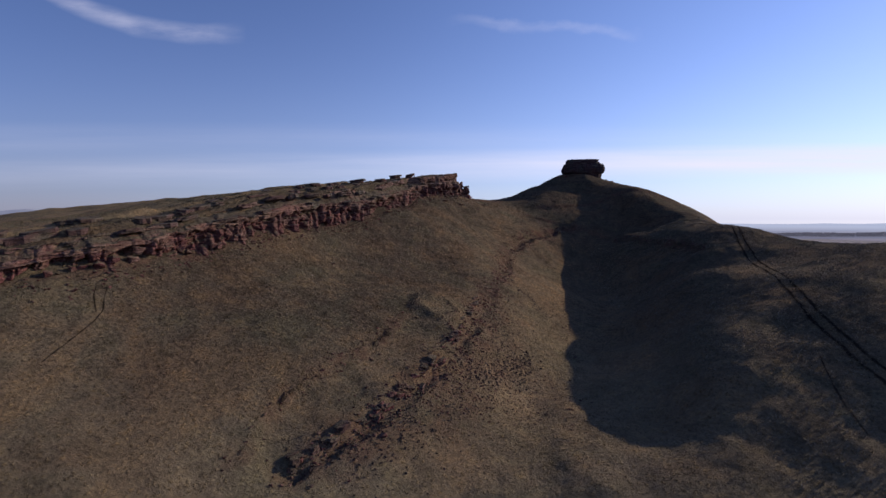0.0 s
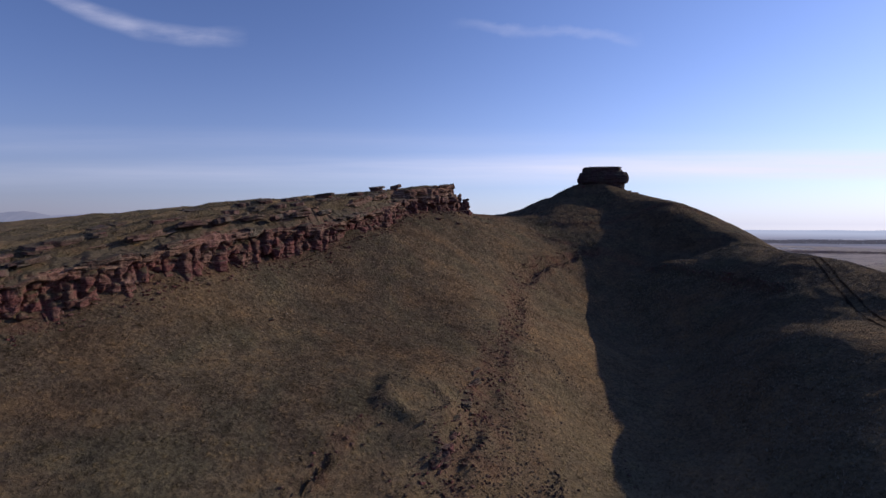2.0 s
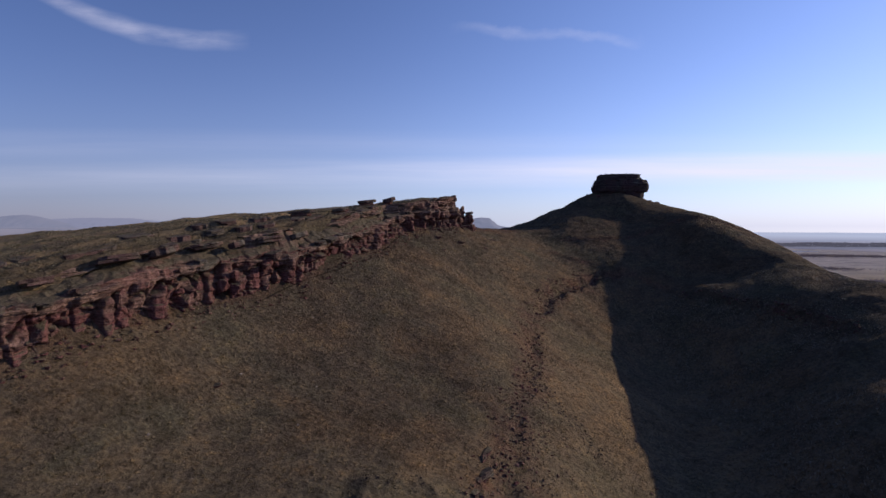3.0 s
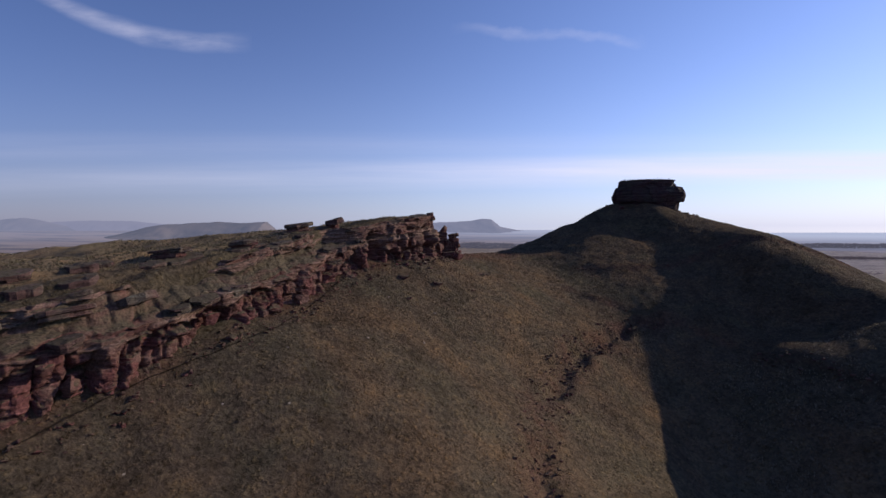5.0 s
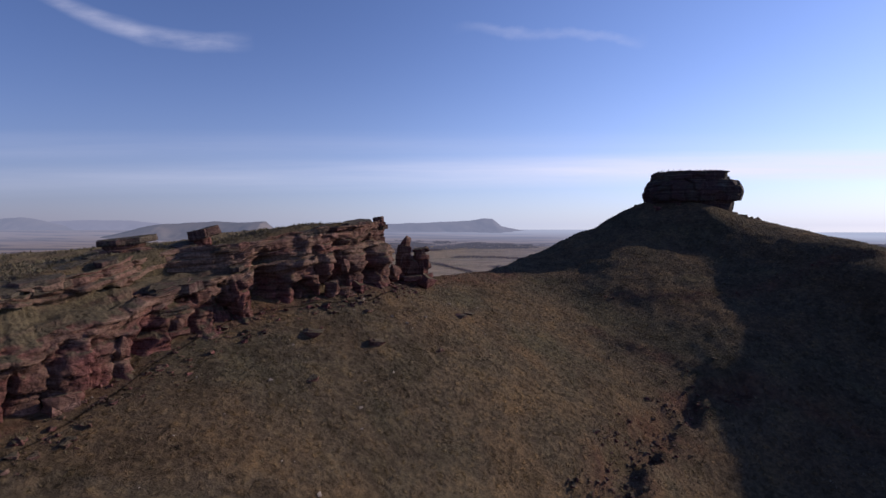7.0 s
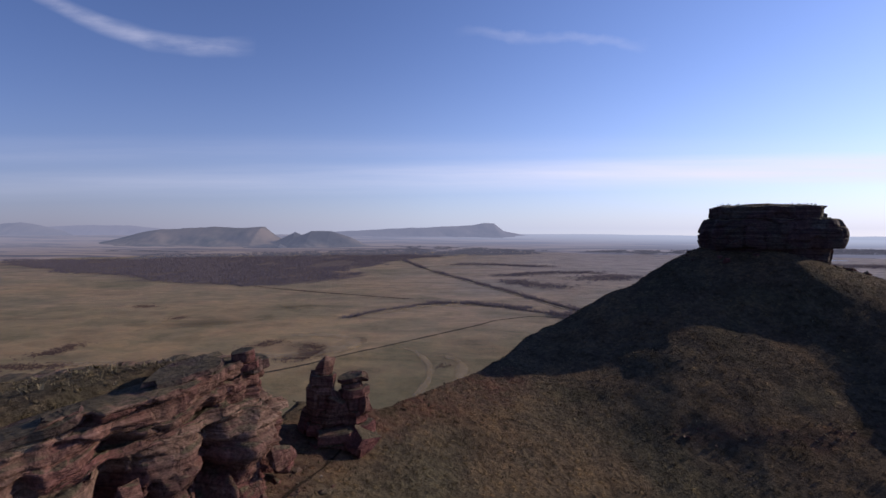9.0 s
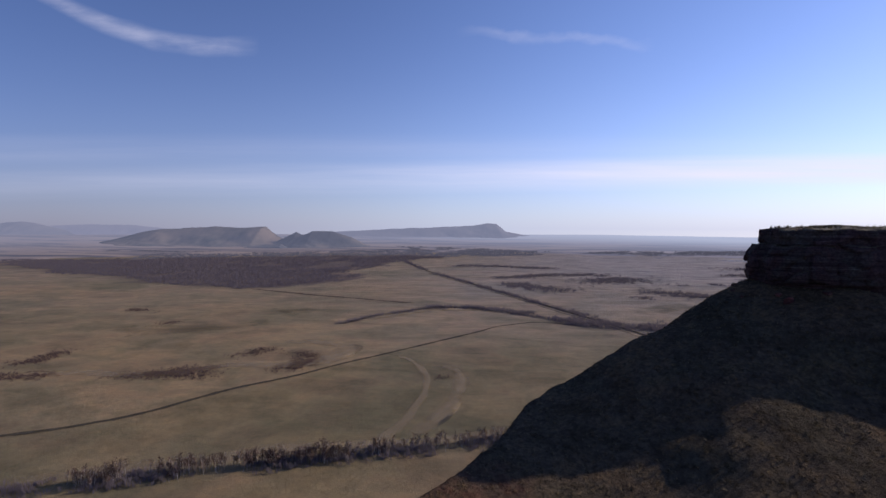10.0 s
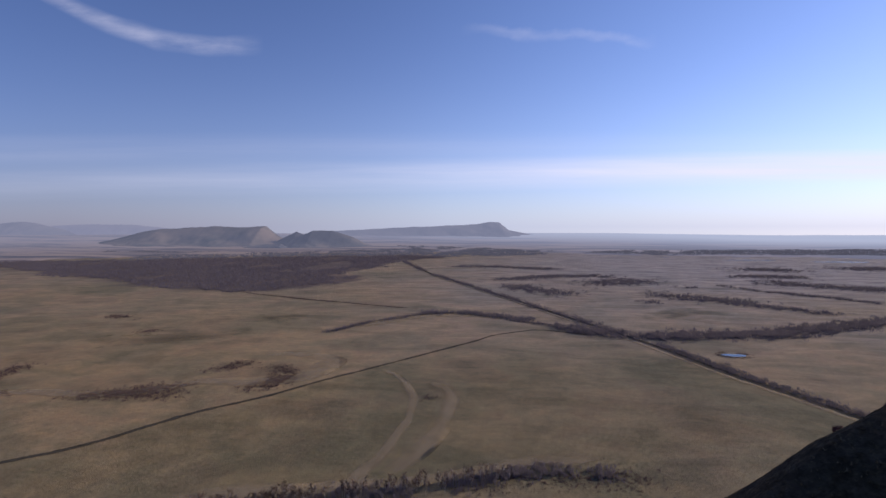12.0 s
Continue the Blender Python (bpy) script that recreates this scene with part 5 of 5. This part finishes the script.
# ---- woods and thickets ----
def thicket(name, label, x, y, w, h, mat, seed, twigs=8, category="thicket", fat=1.0):
    """Bare bushes and far trees: clouds of slender upright sprays, all in one mesh."""
    g = np.random.default_rng(seed)
    n = len(x)
    z = ground_height(x, y) + 4 * smooth(2450, 2650, np.hypot(x, y - 150))
    a = g.uniform(0, 2 * np.pi, (n, twigs))
    rr = w[:, None] * 0.5 * np.sqrt(g.random((n, twigs)))
    bx, by = x[:, None] + rr * np.cos(a), y[:, None] + rr * np.sin(a)
    hh = h[:, None] * g.uniform(0.55, 1.0, (n, twigs)) * (1 - 0.45 * (2 * rr / w[:, None]) ** 2)
    half = w[:, None] * g.uniform(0.035, 0.1, (n, twigs)) * fat
    spin = g.uniform(0, np.pi, (n, twigs))
    lean = 0.25 * rr
    z0 = z[:, None] + 0.0 * hh
    verts = [np.stack([bx, by, z0 - 0.3], -1)]
    for k in range(4):
        b = spin + k * np.pi / 2
        f = half * g.uniform(0.6, 1.2, (n, twigs))
        verts.append(np.stack([bx + lean * np.cos(a) + f * np.cos(b), by + lean * np.sin(a) + f * np.sin(b), z0 + hh * g.uniform(0.35, 0.75, (n, twigs))], -1))
    verts.append(np.stack([bx + lean * 1.5 * np.cos(a), by + lean * 1.5 * np.sin(a), z0 + hh], -1))
    co = np.stack(verts, 2).reshape(-1, 3)
    m = len(co) // 6
    fan = np.array([(0, 2, 1), (0, 3, 2), (0, 4, 3), (0, 1, 4), (5, 1, 2), (5, 2, 3), (5, 3, 4), (5, 4, 1)], np.int32)
    tri = (fan[None] + 6 * np.arange(m, dtype=np.int32)[:, None, None]).reshape(-1)
    me = bpy.data.meshes.new(name)
    me.vertices.add(len(co))
    me.vertices.foreach_set("co", co.astype(np.float32).ravel())
    me.loops.add(len(tri))
    me.loops.foreach_set("vertex_index", tri)
    me.polygons.add(len(tri) // 3)
    me.polygons.foreach_set("loop_start", np.arange(0, len(tri), 3, dtype=np.int32))
    me.polygons.foreach_set("loop_total", np.full(len(tri) // 3, 3, dtype=np.int32))
    me.update(calc_edges=True)
    me.polygons.foreach_set("use_smooth", np.ones(len(me.polygons), dtype=bool))
    up = np.zeros((m, 6, 3))
    mid_ = co.reshape(m, 6, 3)[:, 1:5].mean(1, keepdims=True)
    up[:] = co.reshape(m, 6, 3) - mid_
    up /= np.linalg.norm(up, axis=2, keepdims=True) + 1e-6
    up = 0.35 * up + (0, 0, 1)
    me.normals_split_custom_set_from_vertices((up / np.linalg.norm(up, axis=2, keepdims=True)).reshape(-1, 3).tolist())
    me.materials.append(mat)
    return tagged(new(name, me), label, category, kind="stuff")


TWIGS = leafy("bare_twigs", [(0.0, (0.07, 0.044, 0.04)), (0.5, (0.1, 0.064, 0.056)), (1.0, (0.135, 0.088, 0.075))])
WOODS = leafy("bare_woods", [(0.0, (0.108, 0.091, 0.107)), (0.5, (0.124, 0.105, 0.121)), (1.0, (0.145, 0.123, 0.138))])


def belt(line, width, gap, seed, jitter=0.4):
    """Places along a line in a belt of that width, about gap apart."""
    g = np.random.default_rng(seed)
    pts = np.array(line, float)
    run = np.r_[0, np.cumsum(np.hypot(*np.diff(pts, axis=0).T))]
    n = int(run[-1] * width / gap**2)
    u = g.uniform(0, run[-1], n)
    x, y = np.interp(u, run, pts[:, 0]), np.interp(u, run, pts[:, 1])
    x, y = x + g.normal(0, width * jitter, n), y + g.normal(0, width * jitter, n)
    keep = value_noise(u / (width * 2.5), u * 0, seed) > -0.55
    return x[keep], y[keep]


def grow(name, label, line, width, gap, size, tall, mat, seed, category="thicket"):
    x, y = belt(line, width, gap, seed)
    g = np.random.default_rng(seed + 1)
    return thicket(name, label, x, y, g.uniform(0.6, 1.3, len(x)) * size, g.uniform(0.5, 1.15, len(x)) * tall, mat, seed, category=category)


def inside(x, y, ring):
    hit = np.zeros(np.shape(x), bool)
    for (ax, ay), (bx, by) in zip(ring, ring[1:] + ring[:1]):
        if ay != by:
            hit ^= ((ay > y) != (by > y)) & (x < (bx - ax) * (y - ay) / (by - ay) + ax)
    return hit


def wood(name, label, ring, gap, size, tall, seed, clear=-0.55, mat=None):
    mat = mat or WOODS
    g = np.random.default_rng(seed)
    xs, ys = [p[0] for p in ring], [p[1] for p in ring]
    n = int((max(xs) - min(xs)) * (max(ys) - min(ys)) / gap**2)
    x, y = g.uniform(min(xs), max(xs), n), g.uniform(min(ys), max(ys), n)
    keep = inside(x + 40 * fbm(x / 120, y / 120, seed, 3), y + 40 * fbm(x / 120, y / 120, seed + 9, 3), ring) & (fbm(x / 90, y / 200, seed + 3, 3) > clear)
    x, y = x[keep], y[keep]
    return thicket(name, label, x, y, g.uniform(0.7, 1.3, len(x)) * size, g.uniform(0.6, 1.1, len(x)) * tall, mat, seed, twigs=3, category="woods", fat=1.8)


RIVER_WOOD = [(-1640, 1640), (-1085, 1403), (-799, 1253), (-602, 1182), (-511, 1152), (-430, 1250), (-357, 1368), (-370, 1497), (-450, 1560), (-420, 1700), (-423, 2088), (-264, 2356), (-400, 2450), (-900, 2300), (-1500, 2000), (-1900, 1900)]
litter = ground.data.attributes.new("litter", "FLOAT", "POINT")
litter.data.foreach_set("value", (0.8 * inside(GX, GY, RIVER_WOOD)).ravel().astype(np.float32))
FAR_WOODS = hazy("hazy_bare_woods", [(0.35, (0.085, 0.075, 0.085)), (0.65, (0.125, 0.108, 0.115))], 0.13, 0.02)
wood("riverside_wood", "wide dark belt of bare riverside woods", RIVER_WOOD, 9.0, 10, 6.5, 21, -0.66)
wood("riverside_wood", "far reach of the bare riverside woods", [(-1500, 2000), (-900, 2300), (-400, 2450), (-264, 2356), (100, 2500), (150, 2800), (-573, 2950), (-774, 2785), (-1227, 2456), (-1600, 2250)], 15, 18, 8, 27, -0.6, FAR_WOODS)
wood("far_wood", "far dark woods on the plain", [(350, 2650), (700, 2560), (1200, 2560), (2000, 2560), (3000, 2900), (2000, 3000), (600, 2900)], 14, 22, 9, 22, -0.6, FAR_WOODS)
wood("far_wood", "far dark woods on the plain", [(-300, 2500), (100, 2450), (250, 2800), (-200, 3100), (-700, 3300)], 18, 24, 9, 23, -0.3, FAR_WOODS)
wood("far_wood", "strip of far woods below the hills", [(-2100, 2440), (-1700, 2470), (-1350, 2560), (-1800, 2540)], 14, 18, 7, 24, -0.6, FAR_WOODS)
grow("river_trees", "belt of bare trees along a river", [(-208, 843), (-176, 901), (-106, 985), (-40, 990), (32, 941), (100, 895)], 7, 2.4, 3.2, 6, WOODS, 31)
grow("river_trees", "belt of bare trees along a river", [(-110, 985), (-40, 995), (40, 950)], 16, 2.8, 5, 6.5, WOODS, 32)
grow("river_trees", "dense belt of bare trees along a river", [(80, 905), (131, 876), (171, 862), (238, 880), (306, 893), (391, 935), (493, 984), (640, 1040), (800, 1080)], 30, 2.9, 5.0, 7.0, WOODS, 33)
grow("bank_trees", "bushes and trees along the embankment", [(-391, 2092), (-209, 1596), (-50, 1284), (53, 1061), (117, 935), (160, 850)], 13, 3.5, 4.5, 6, WOODS, 34)
grow("bank_trees", "bushes along the embankment", [(170, 840), (200, 760), (222, 700), (241, 657), (268, 600), (306, 520)], 11, 2.1, 2.8, 4.2, WOODS, 35)
grow("pond_bushes", "dark bare bushes round a small pond", POND_RIM, 4, 1.8, 2.2, 1.6, TWIGS, 37)
grow("field_bushes", "low bare bushes along a field bank", [(-509, 1169), (-379, 1116), (-255, 1066), (-130, 1020)], 5, 3.0, 3, 2.4, TWIGS, 36)
for k, line in enumerate(([(-372, 590), (-345, 598), (-311, 597), (-279, 611), (-249, 632)], [(-250, 672), (-224, 708), (-200, 716)], [(-200, 690), (-180, 676), (-172, 655), (-180, 635), (-195, 630)], [(-446, 607), (-425, 623), (-430, 662)], [(-470, 570), (-420, 580), (-372, 590)], [(-300, 600), (-262, 606), (-235, 610)], [(-560, 905), (-530, 900), (-505, 890)], [(-440, 820), (-425, 815)])):
    grow("willow_bushes", "russet bare willow bushes in a marshy hollow", line, 17, 2.0, 2.4, 2.2, TWIGS, 40 + k)
grow("willow_bushes", "round clump of bare bushes in the meadow", [(-51, 632), (-44, 630)], 9, 1.0, 2.0, 2.6, TWIGS, 50)
MEADOW_STRIPS = [([(24, 1364), (46, 1283), (100, 1256), (168, 1153), (205, 1148)], 24), ([(198, 1398), (317, 1488), (385, 1598), (470, 1624)], 40), ([(286, 1240), (337, 1185), (382, 1159), (401, 1123)], 26), ([(398, 1117), (451, 1076), (498, 1047), (523, 1025)], 12), ([(446, 1431), (488, 1316), (543, 1275), (582, 1218), (614, 1160)], 9), ([(-152, 1844), (-26, 1861), (129, 1785)], 24), ([(-9, 1477), (127, 1564), (263, 1582)], 24)]
OUTER_STRIPS = [([(584, 1603), (717, 1606)], 30), ([(593, 1484), (647, 1421), (744, 1355), (900, 1330)], 30), ([(595, 2024), (742, 2082), (900, 2039)], 60), ([(713, 1852), (868, 1825), (1112, 1904), (1350, 1880)], 45), ([(232, 1145), (261, 1133)], 10), ([(372, 1350), (386, 1343)], 12), ([(620, 1040), (800, 1075)], 20)]
for k, (line, wd) in enumerate(MEADOW_STRIPS + OUTER_STRIPS):
    grow("meadow_trees", "strip of bare trees among the meadows", line, wd * 2.1, 5.6, 8.0, 5.5, WOODS, 60 + k)
grow("belt_bushes", "russet bare thicket at the foot of the hill", [(-230, 425), (-186, 440), (-165, 454), (-137, 466), (-106, 476), (-79, 486), (-63, 495), (-40, 501), (-13, 512), (9, 522), (28, 531), (70, 531)], 11, 1.6, 2.3, 4.4, WOODS, 80)
grow("belt_bushes", "russet bare thicket at the foot of the hill", [(-40, 508), (-13, 515), (27, 525), (55, 527), (90, 530)], 16, 1.9, 1.8, 1.2, TWIGS, 81)


def birch_data(seed):
    """A bare birch: a pale tapered trunk with limbs, and a crown of fine twigs."""
    r = random.Random(seed)
    tall = r.uniform(5.0, 7.6)
    bm = bmesh.new()

    def stem(p, q, r0, r1, sides=5):
        ax = (q - p).normalized()
        u = ax.orthogonal().normalized()
        v = ax.cross(u)
        rings = [[bm.verts.new(c + (u * math.cos(2 * math.pi * k / sides) + v * math.sin(2 * math.pi * k / sides)) * rad) for k in range(sides)] for c, rad in ((p, r0), (q, r1))]
        for k in range(sides):
            bm.faces.new((rings[0][k], rings[0][(k + 1) % sides], rings[1][(k + 1) % sides], rings[1][k]))

    p, rad = Vector((0, 0, -0.3)), 0.17
    limbs = []
    for k in range(6):
        q = p + Vector((r.uniform(-0.25, 0.25), r.uniform(-0.25, 0.25), tall / 6))
        stem(p, q, rad, rad * 0.8)
        if k > 1:
            for _ in range(3):
                a = r.uniform(0, 6.28)
                e = q + Vector((math.cos(a) * r.uniform(0.7, 1.5), math.sin(a) * r.uniform(0.7, 1.5), r.uniform(0.6, 1.6)))
                stem(q, e, rad * 0.4, 0.02, 4)
                limbs.append((q, e))
        p, rad = q, rad * 0.8
    trunk = bpy.data.meshes.new("trunk")
    bm.to_mesh(trunk)
    bm.free()
    trunk.materials.append(BARK)
    bm = bmesh.new()
    for q, e in limbs:
        for _ in range(14):
            c = q.lerp(e, r.uniform(0.3, 1.0))
            d = Vector((r.gauss(0, 0.6), r.gauss(0, 0.6), r.uniform(0.2, 1.1)))
            s_ = d.orthogonal().normalized() * r.uniform(0.03, 0.07)
            bm.faces.new([bm.verts.new(v) for v in (c - s_, c + s_, c + d)])
    crown = bpy.data.meshes.new("crown")
    bm.to_mesh(crown)
    bm.free()
    crown.materials.append(TWIGS)
    return trunk, crown


BARK = plain_colour("pale_birch_bark", (0.42, 0.37, 0.34), scale=1.5)
BIRCHES = [birch_data(k) for k in range(6)]
bx, by = belt([(-200, 438), (-165, 454), (-137, 466), (-106, 476), (-79, 486), (-58, 496)], 7, 1.75, 90)
bx2, by2 = belt([(-58, 497), (-13, 512), (9, 522)], 7, 3.4, 91)
for x, y in zip(np.r_[bx, bx2], np.r_[by, by2]):
    z = ground_at(x, y)
    t = tagged(empty("birch_tree", (0, 0, 0)), "bare birch with a pale trunk in a belt of trees", "tree", "birches at the foot of the hill")
    trunk, crown = BIRCHES[rnd.randrange(6)]
    part("trunk", trunk, t)
    part("crown", crown, t)
    t.location = (x, y, z)
    t.rotation_euler.z = rnd.uniform(0, 6.28)
    t.scale = (1, 1, rnd.uniform(0.7, 1.1))

# ---- far hills ----
def long_hill(name, label, a, b, crest, front, back, seed, mat, fold=0.16, category="hill"):
    """A hill along the line a to b; crest gives its height at parts of the line, front and back how far its skirts reach."""
    (ax, ay), (bx, by) = a, b
    length = math.hypot(bx - ax, by - ay)
    ux, uy = (bx - ax) / length, (by - ay) / length
    U, V = np.meshgrid(np.linspace(0, 1, 220), np.linspace(-1, 1, 64))
    top = np.interp(U, *zip(*crest))
    side = np.where(V < 0, front, back)
    gully = fbm(U * length / 330 + 0.9 * V, V * 1.6, seed, 5)
    skirt = np.clip(1 - np.abs(V) * (1 + 0.35 * gully), 0, 1)
    body = np.where(V < 0, 0.62 * skirt ** 2.2 + 0.38 * smooth(0.5, 0.95, skirt), smooth(0, 1, skirt))
    X, Y = ax + U * length * ux - V * side * uy, ay + U * length * uy + V * side * ux
    Z = plain_height(X, Y) - 8 + (top + 8) * body * (1 + fold * gully * (1 - skirt))
    Z = Z + 0.03 * top * fbm(U * length / 90, V * 4, seed + 4, 4)
    me = grid_mesh(name, np.stack([X, Y, Z], -1))
    me.polygons.foreach_set("use_smooth", np.ones(len(me.polygons), dtype=bool))
    me.materials.append(mat)
    return tagged(new(name, me), label, category, kind="structure")


# haze is painted into each of these as a share of glow
HILL = hazy("hazy_hill_turf", [(0.38, (0.052, 0.056, 0.062)), (0.47, (0.1, 0.088, 0.083)), (0.6, (0.165, 0.13, 0.112))], 0.27, 0.0045)
WOODED = hazy("hazy_wooded_hill", [(0.4, (0.07, 0.072, 0.085)), (0.54, (0.11, 0.1, 0.1)), (0.68, (0.19, 0.15, 0.125))], 0.26, 0.006)
FAR = hazy("hazy_blue_range", [(0.35, (0.09, 0.09, 0.11)), (0.65, (0.16, 0.14, 0.145))], 0.52, 0.002)
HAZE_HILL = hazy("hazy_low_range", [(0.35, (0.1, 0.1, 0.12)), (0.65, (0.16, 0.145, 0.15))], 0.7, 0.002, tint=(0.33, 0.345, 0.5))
FARTHER = hazy("hazy_pale_range", [(0.35, (0.12, 0.12, 0.13)), (0.65, (0.17, 0.16, 0.165))], 0.95, 0.0015, tint=(0.45, 0.5, 0.685))
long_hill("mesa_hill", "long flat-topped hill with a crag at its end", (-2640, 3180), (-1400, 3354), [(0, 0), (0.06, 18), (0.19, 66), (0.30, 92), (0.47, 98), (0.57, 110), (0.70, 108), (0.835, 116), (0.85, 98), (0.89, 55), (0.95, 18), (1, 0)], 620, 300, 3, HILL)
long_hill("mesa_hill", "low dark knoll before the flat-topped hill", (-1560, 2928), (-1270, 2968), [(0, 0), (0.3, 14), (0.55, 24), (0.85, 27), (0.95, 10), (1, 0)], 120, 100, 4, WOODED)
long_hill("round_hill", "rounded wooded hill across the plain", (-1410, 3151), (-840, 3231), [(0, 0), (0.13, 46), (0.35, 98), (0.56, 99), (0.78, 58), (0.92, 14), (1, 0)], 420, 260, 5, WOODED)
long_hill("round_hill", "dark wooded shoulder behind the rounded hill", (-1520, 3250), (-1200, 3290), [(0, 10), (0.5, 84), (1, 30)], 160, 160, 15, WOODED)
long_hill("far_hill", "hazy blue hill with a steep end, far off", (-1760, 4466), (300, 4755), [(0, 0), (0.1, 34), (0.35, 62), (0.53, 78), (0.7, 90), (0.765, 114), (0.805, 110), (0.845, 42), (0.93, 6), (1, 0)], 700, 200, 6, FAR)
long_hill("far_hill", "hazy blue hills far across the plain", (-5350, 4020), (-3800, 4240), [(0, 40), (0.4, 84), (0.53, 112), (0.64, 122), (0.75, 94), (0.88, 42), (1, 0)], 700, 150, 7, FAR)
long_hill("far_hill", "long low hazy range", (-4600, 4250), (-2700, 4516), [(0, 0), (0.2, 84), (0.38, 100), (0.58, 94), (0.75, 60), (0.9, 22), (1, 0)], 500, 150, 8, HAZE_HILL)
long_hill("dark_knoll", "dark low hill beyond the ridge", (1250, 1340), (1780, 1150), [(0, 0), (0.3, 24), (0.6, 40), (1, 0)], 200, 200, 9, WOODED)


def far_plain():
    """The outermost plain as a backdrop: woods, fields and lit air run together. The air is painted in: it dims the
    land colour and glows.
    """
    A, R = np.meshgrid(np.radians(np.linspace(-72, 72, 260)), 2450 + 4400 * np.linspace(0, 1, 150) ** 1.6)
    X, Y = R * np.sin(A), 150 + R * np.cos(A)
    lift = -5 + 9 * smooth(2450, 2650, R + 120 * fbm(X / 200, Y / 200, 91, 3))
    me = grid_mesh("backdrop", np.stack([X, Y, plain_height(X, Y) + lift], -1))
    me.polygons.foreach_set("use_smooth", np.ones(len(me.polygons), dtype=bool))
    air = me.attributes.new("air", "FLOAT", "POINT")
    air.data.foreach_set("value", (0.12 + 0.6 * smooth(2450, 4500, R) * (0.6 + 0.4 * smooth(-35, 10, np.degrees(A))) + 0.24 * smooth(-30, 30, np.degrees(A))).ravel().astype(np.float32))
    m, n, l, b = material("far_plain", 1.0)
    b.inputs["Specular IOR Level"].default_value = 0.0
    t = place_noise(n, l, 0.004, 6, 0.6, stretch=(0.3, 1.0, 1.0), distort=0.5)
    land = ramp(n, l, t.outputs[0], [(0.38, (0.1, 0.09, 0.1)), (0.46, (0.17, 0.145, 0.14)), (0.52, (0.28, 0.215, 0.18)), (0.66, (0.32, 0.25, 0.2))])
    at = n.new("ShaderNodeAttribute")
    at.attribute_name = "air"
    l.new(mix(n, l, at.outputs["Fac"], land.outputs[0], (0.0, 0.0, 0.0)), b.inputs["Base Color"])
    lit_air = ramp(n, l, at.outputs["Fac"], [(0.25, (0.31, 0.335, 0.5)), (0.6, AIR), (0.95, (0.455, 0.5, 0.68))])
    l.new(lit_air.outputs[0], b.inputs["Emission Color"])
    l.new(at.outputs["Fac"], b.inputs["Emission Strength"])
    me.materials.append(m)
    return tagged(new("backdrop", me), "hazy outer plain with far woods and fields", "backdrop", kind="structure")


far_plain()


def far_range(name, label, dist, a0, a1, low, high, seed, mat):
    """A low range along the horizon: bearings from +y in degrees."""
    A = np.radians(np.linspace(a0, a1, 500))
    top = low + (high - low) * (0.5 + 0.5 * fbm(A * 7, A * 0, seed, 4)) * smooth(a0, a0 + 8, np.degrees(A)) * (1 - smooth(a1 - 8, a1, np.degrees(A)))
    rows = []
    for f, k in ((0.93, 0.0), (0.96, 0.35), (0.985, 0.75), (1.0, 1.0), (1.01, 0.7)):
        rows.append(np.stack([dist * f * np.sin(A), dist * f * np.cos(A), 20 + (top - 20) * k], -1))
    me = grid_mesh(name, np.stack(rows))
    me.polygons.foreach_set("use_smooth", np.ones(len(me.polygons), dtype=bool))
    me.materials.append(mat)
    return tagged(new(name, me), label, "backdrop", kind="structure")


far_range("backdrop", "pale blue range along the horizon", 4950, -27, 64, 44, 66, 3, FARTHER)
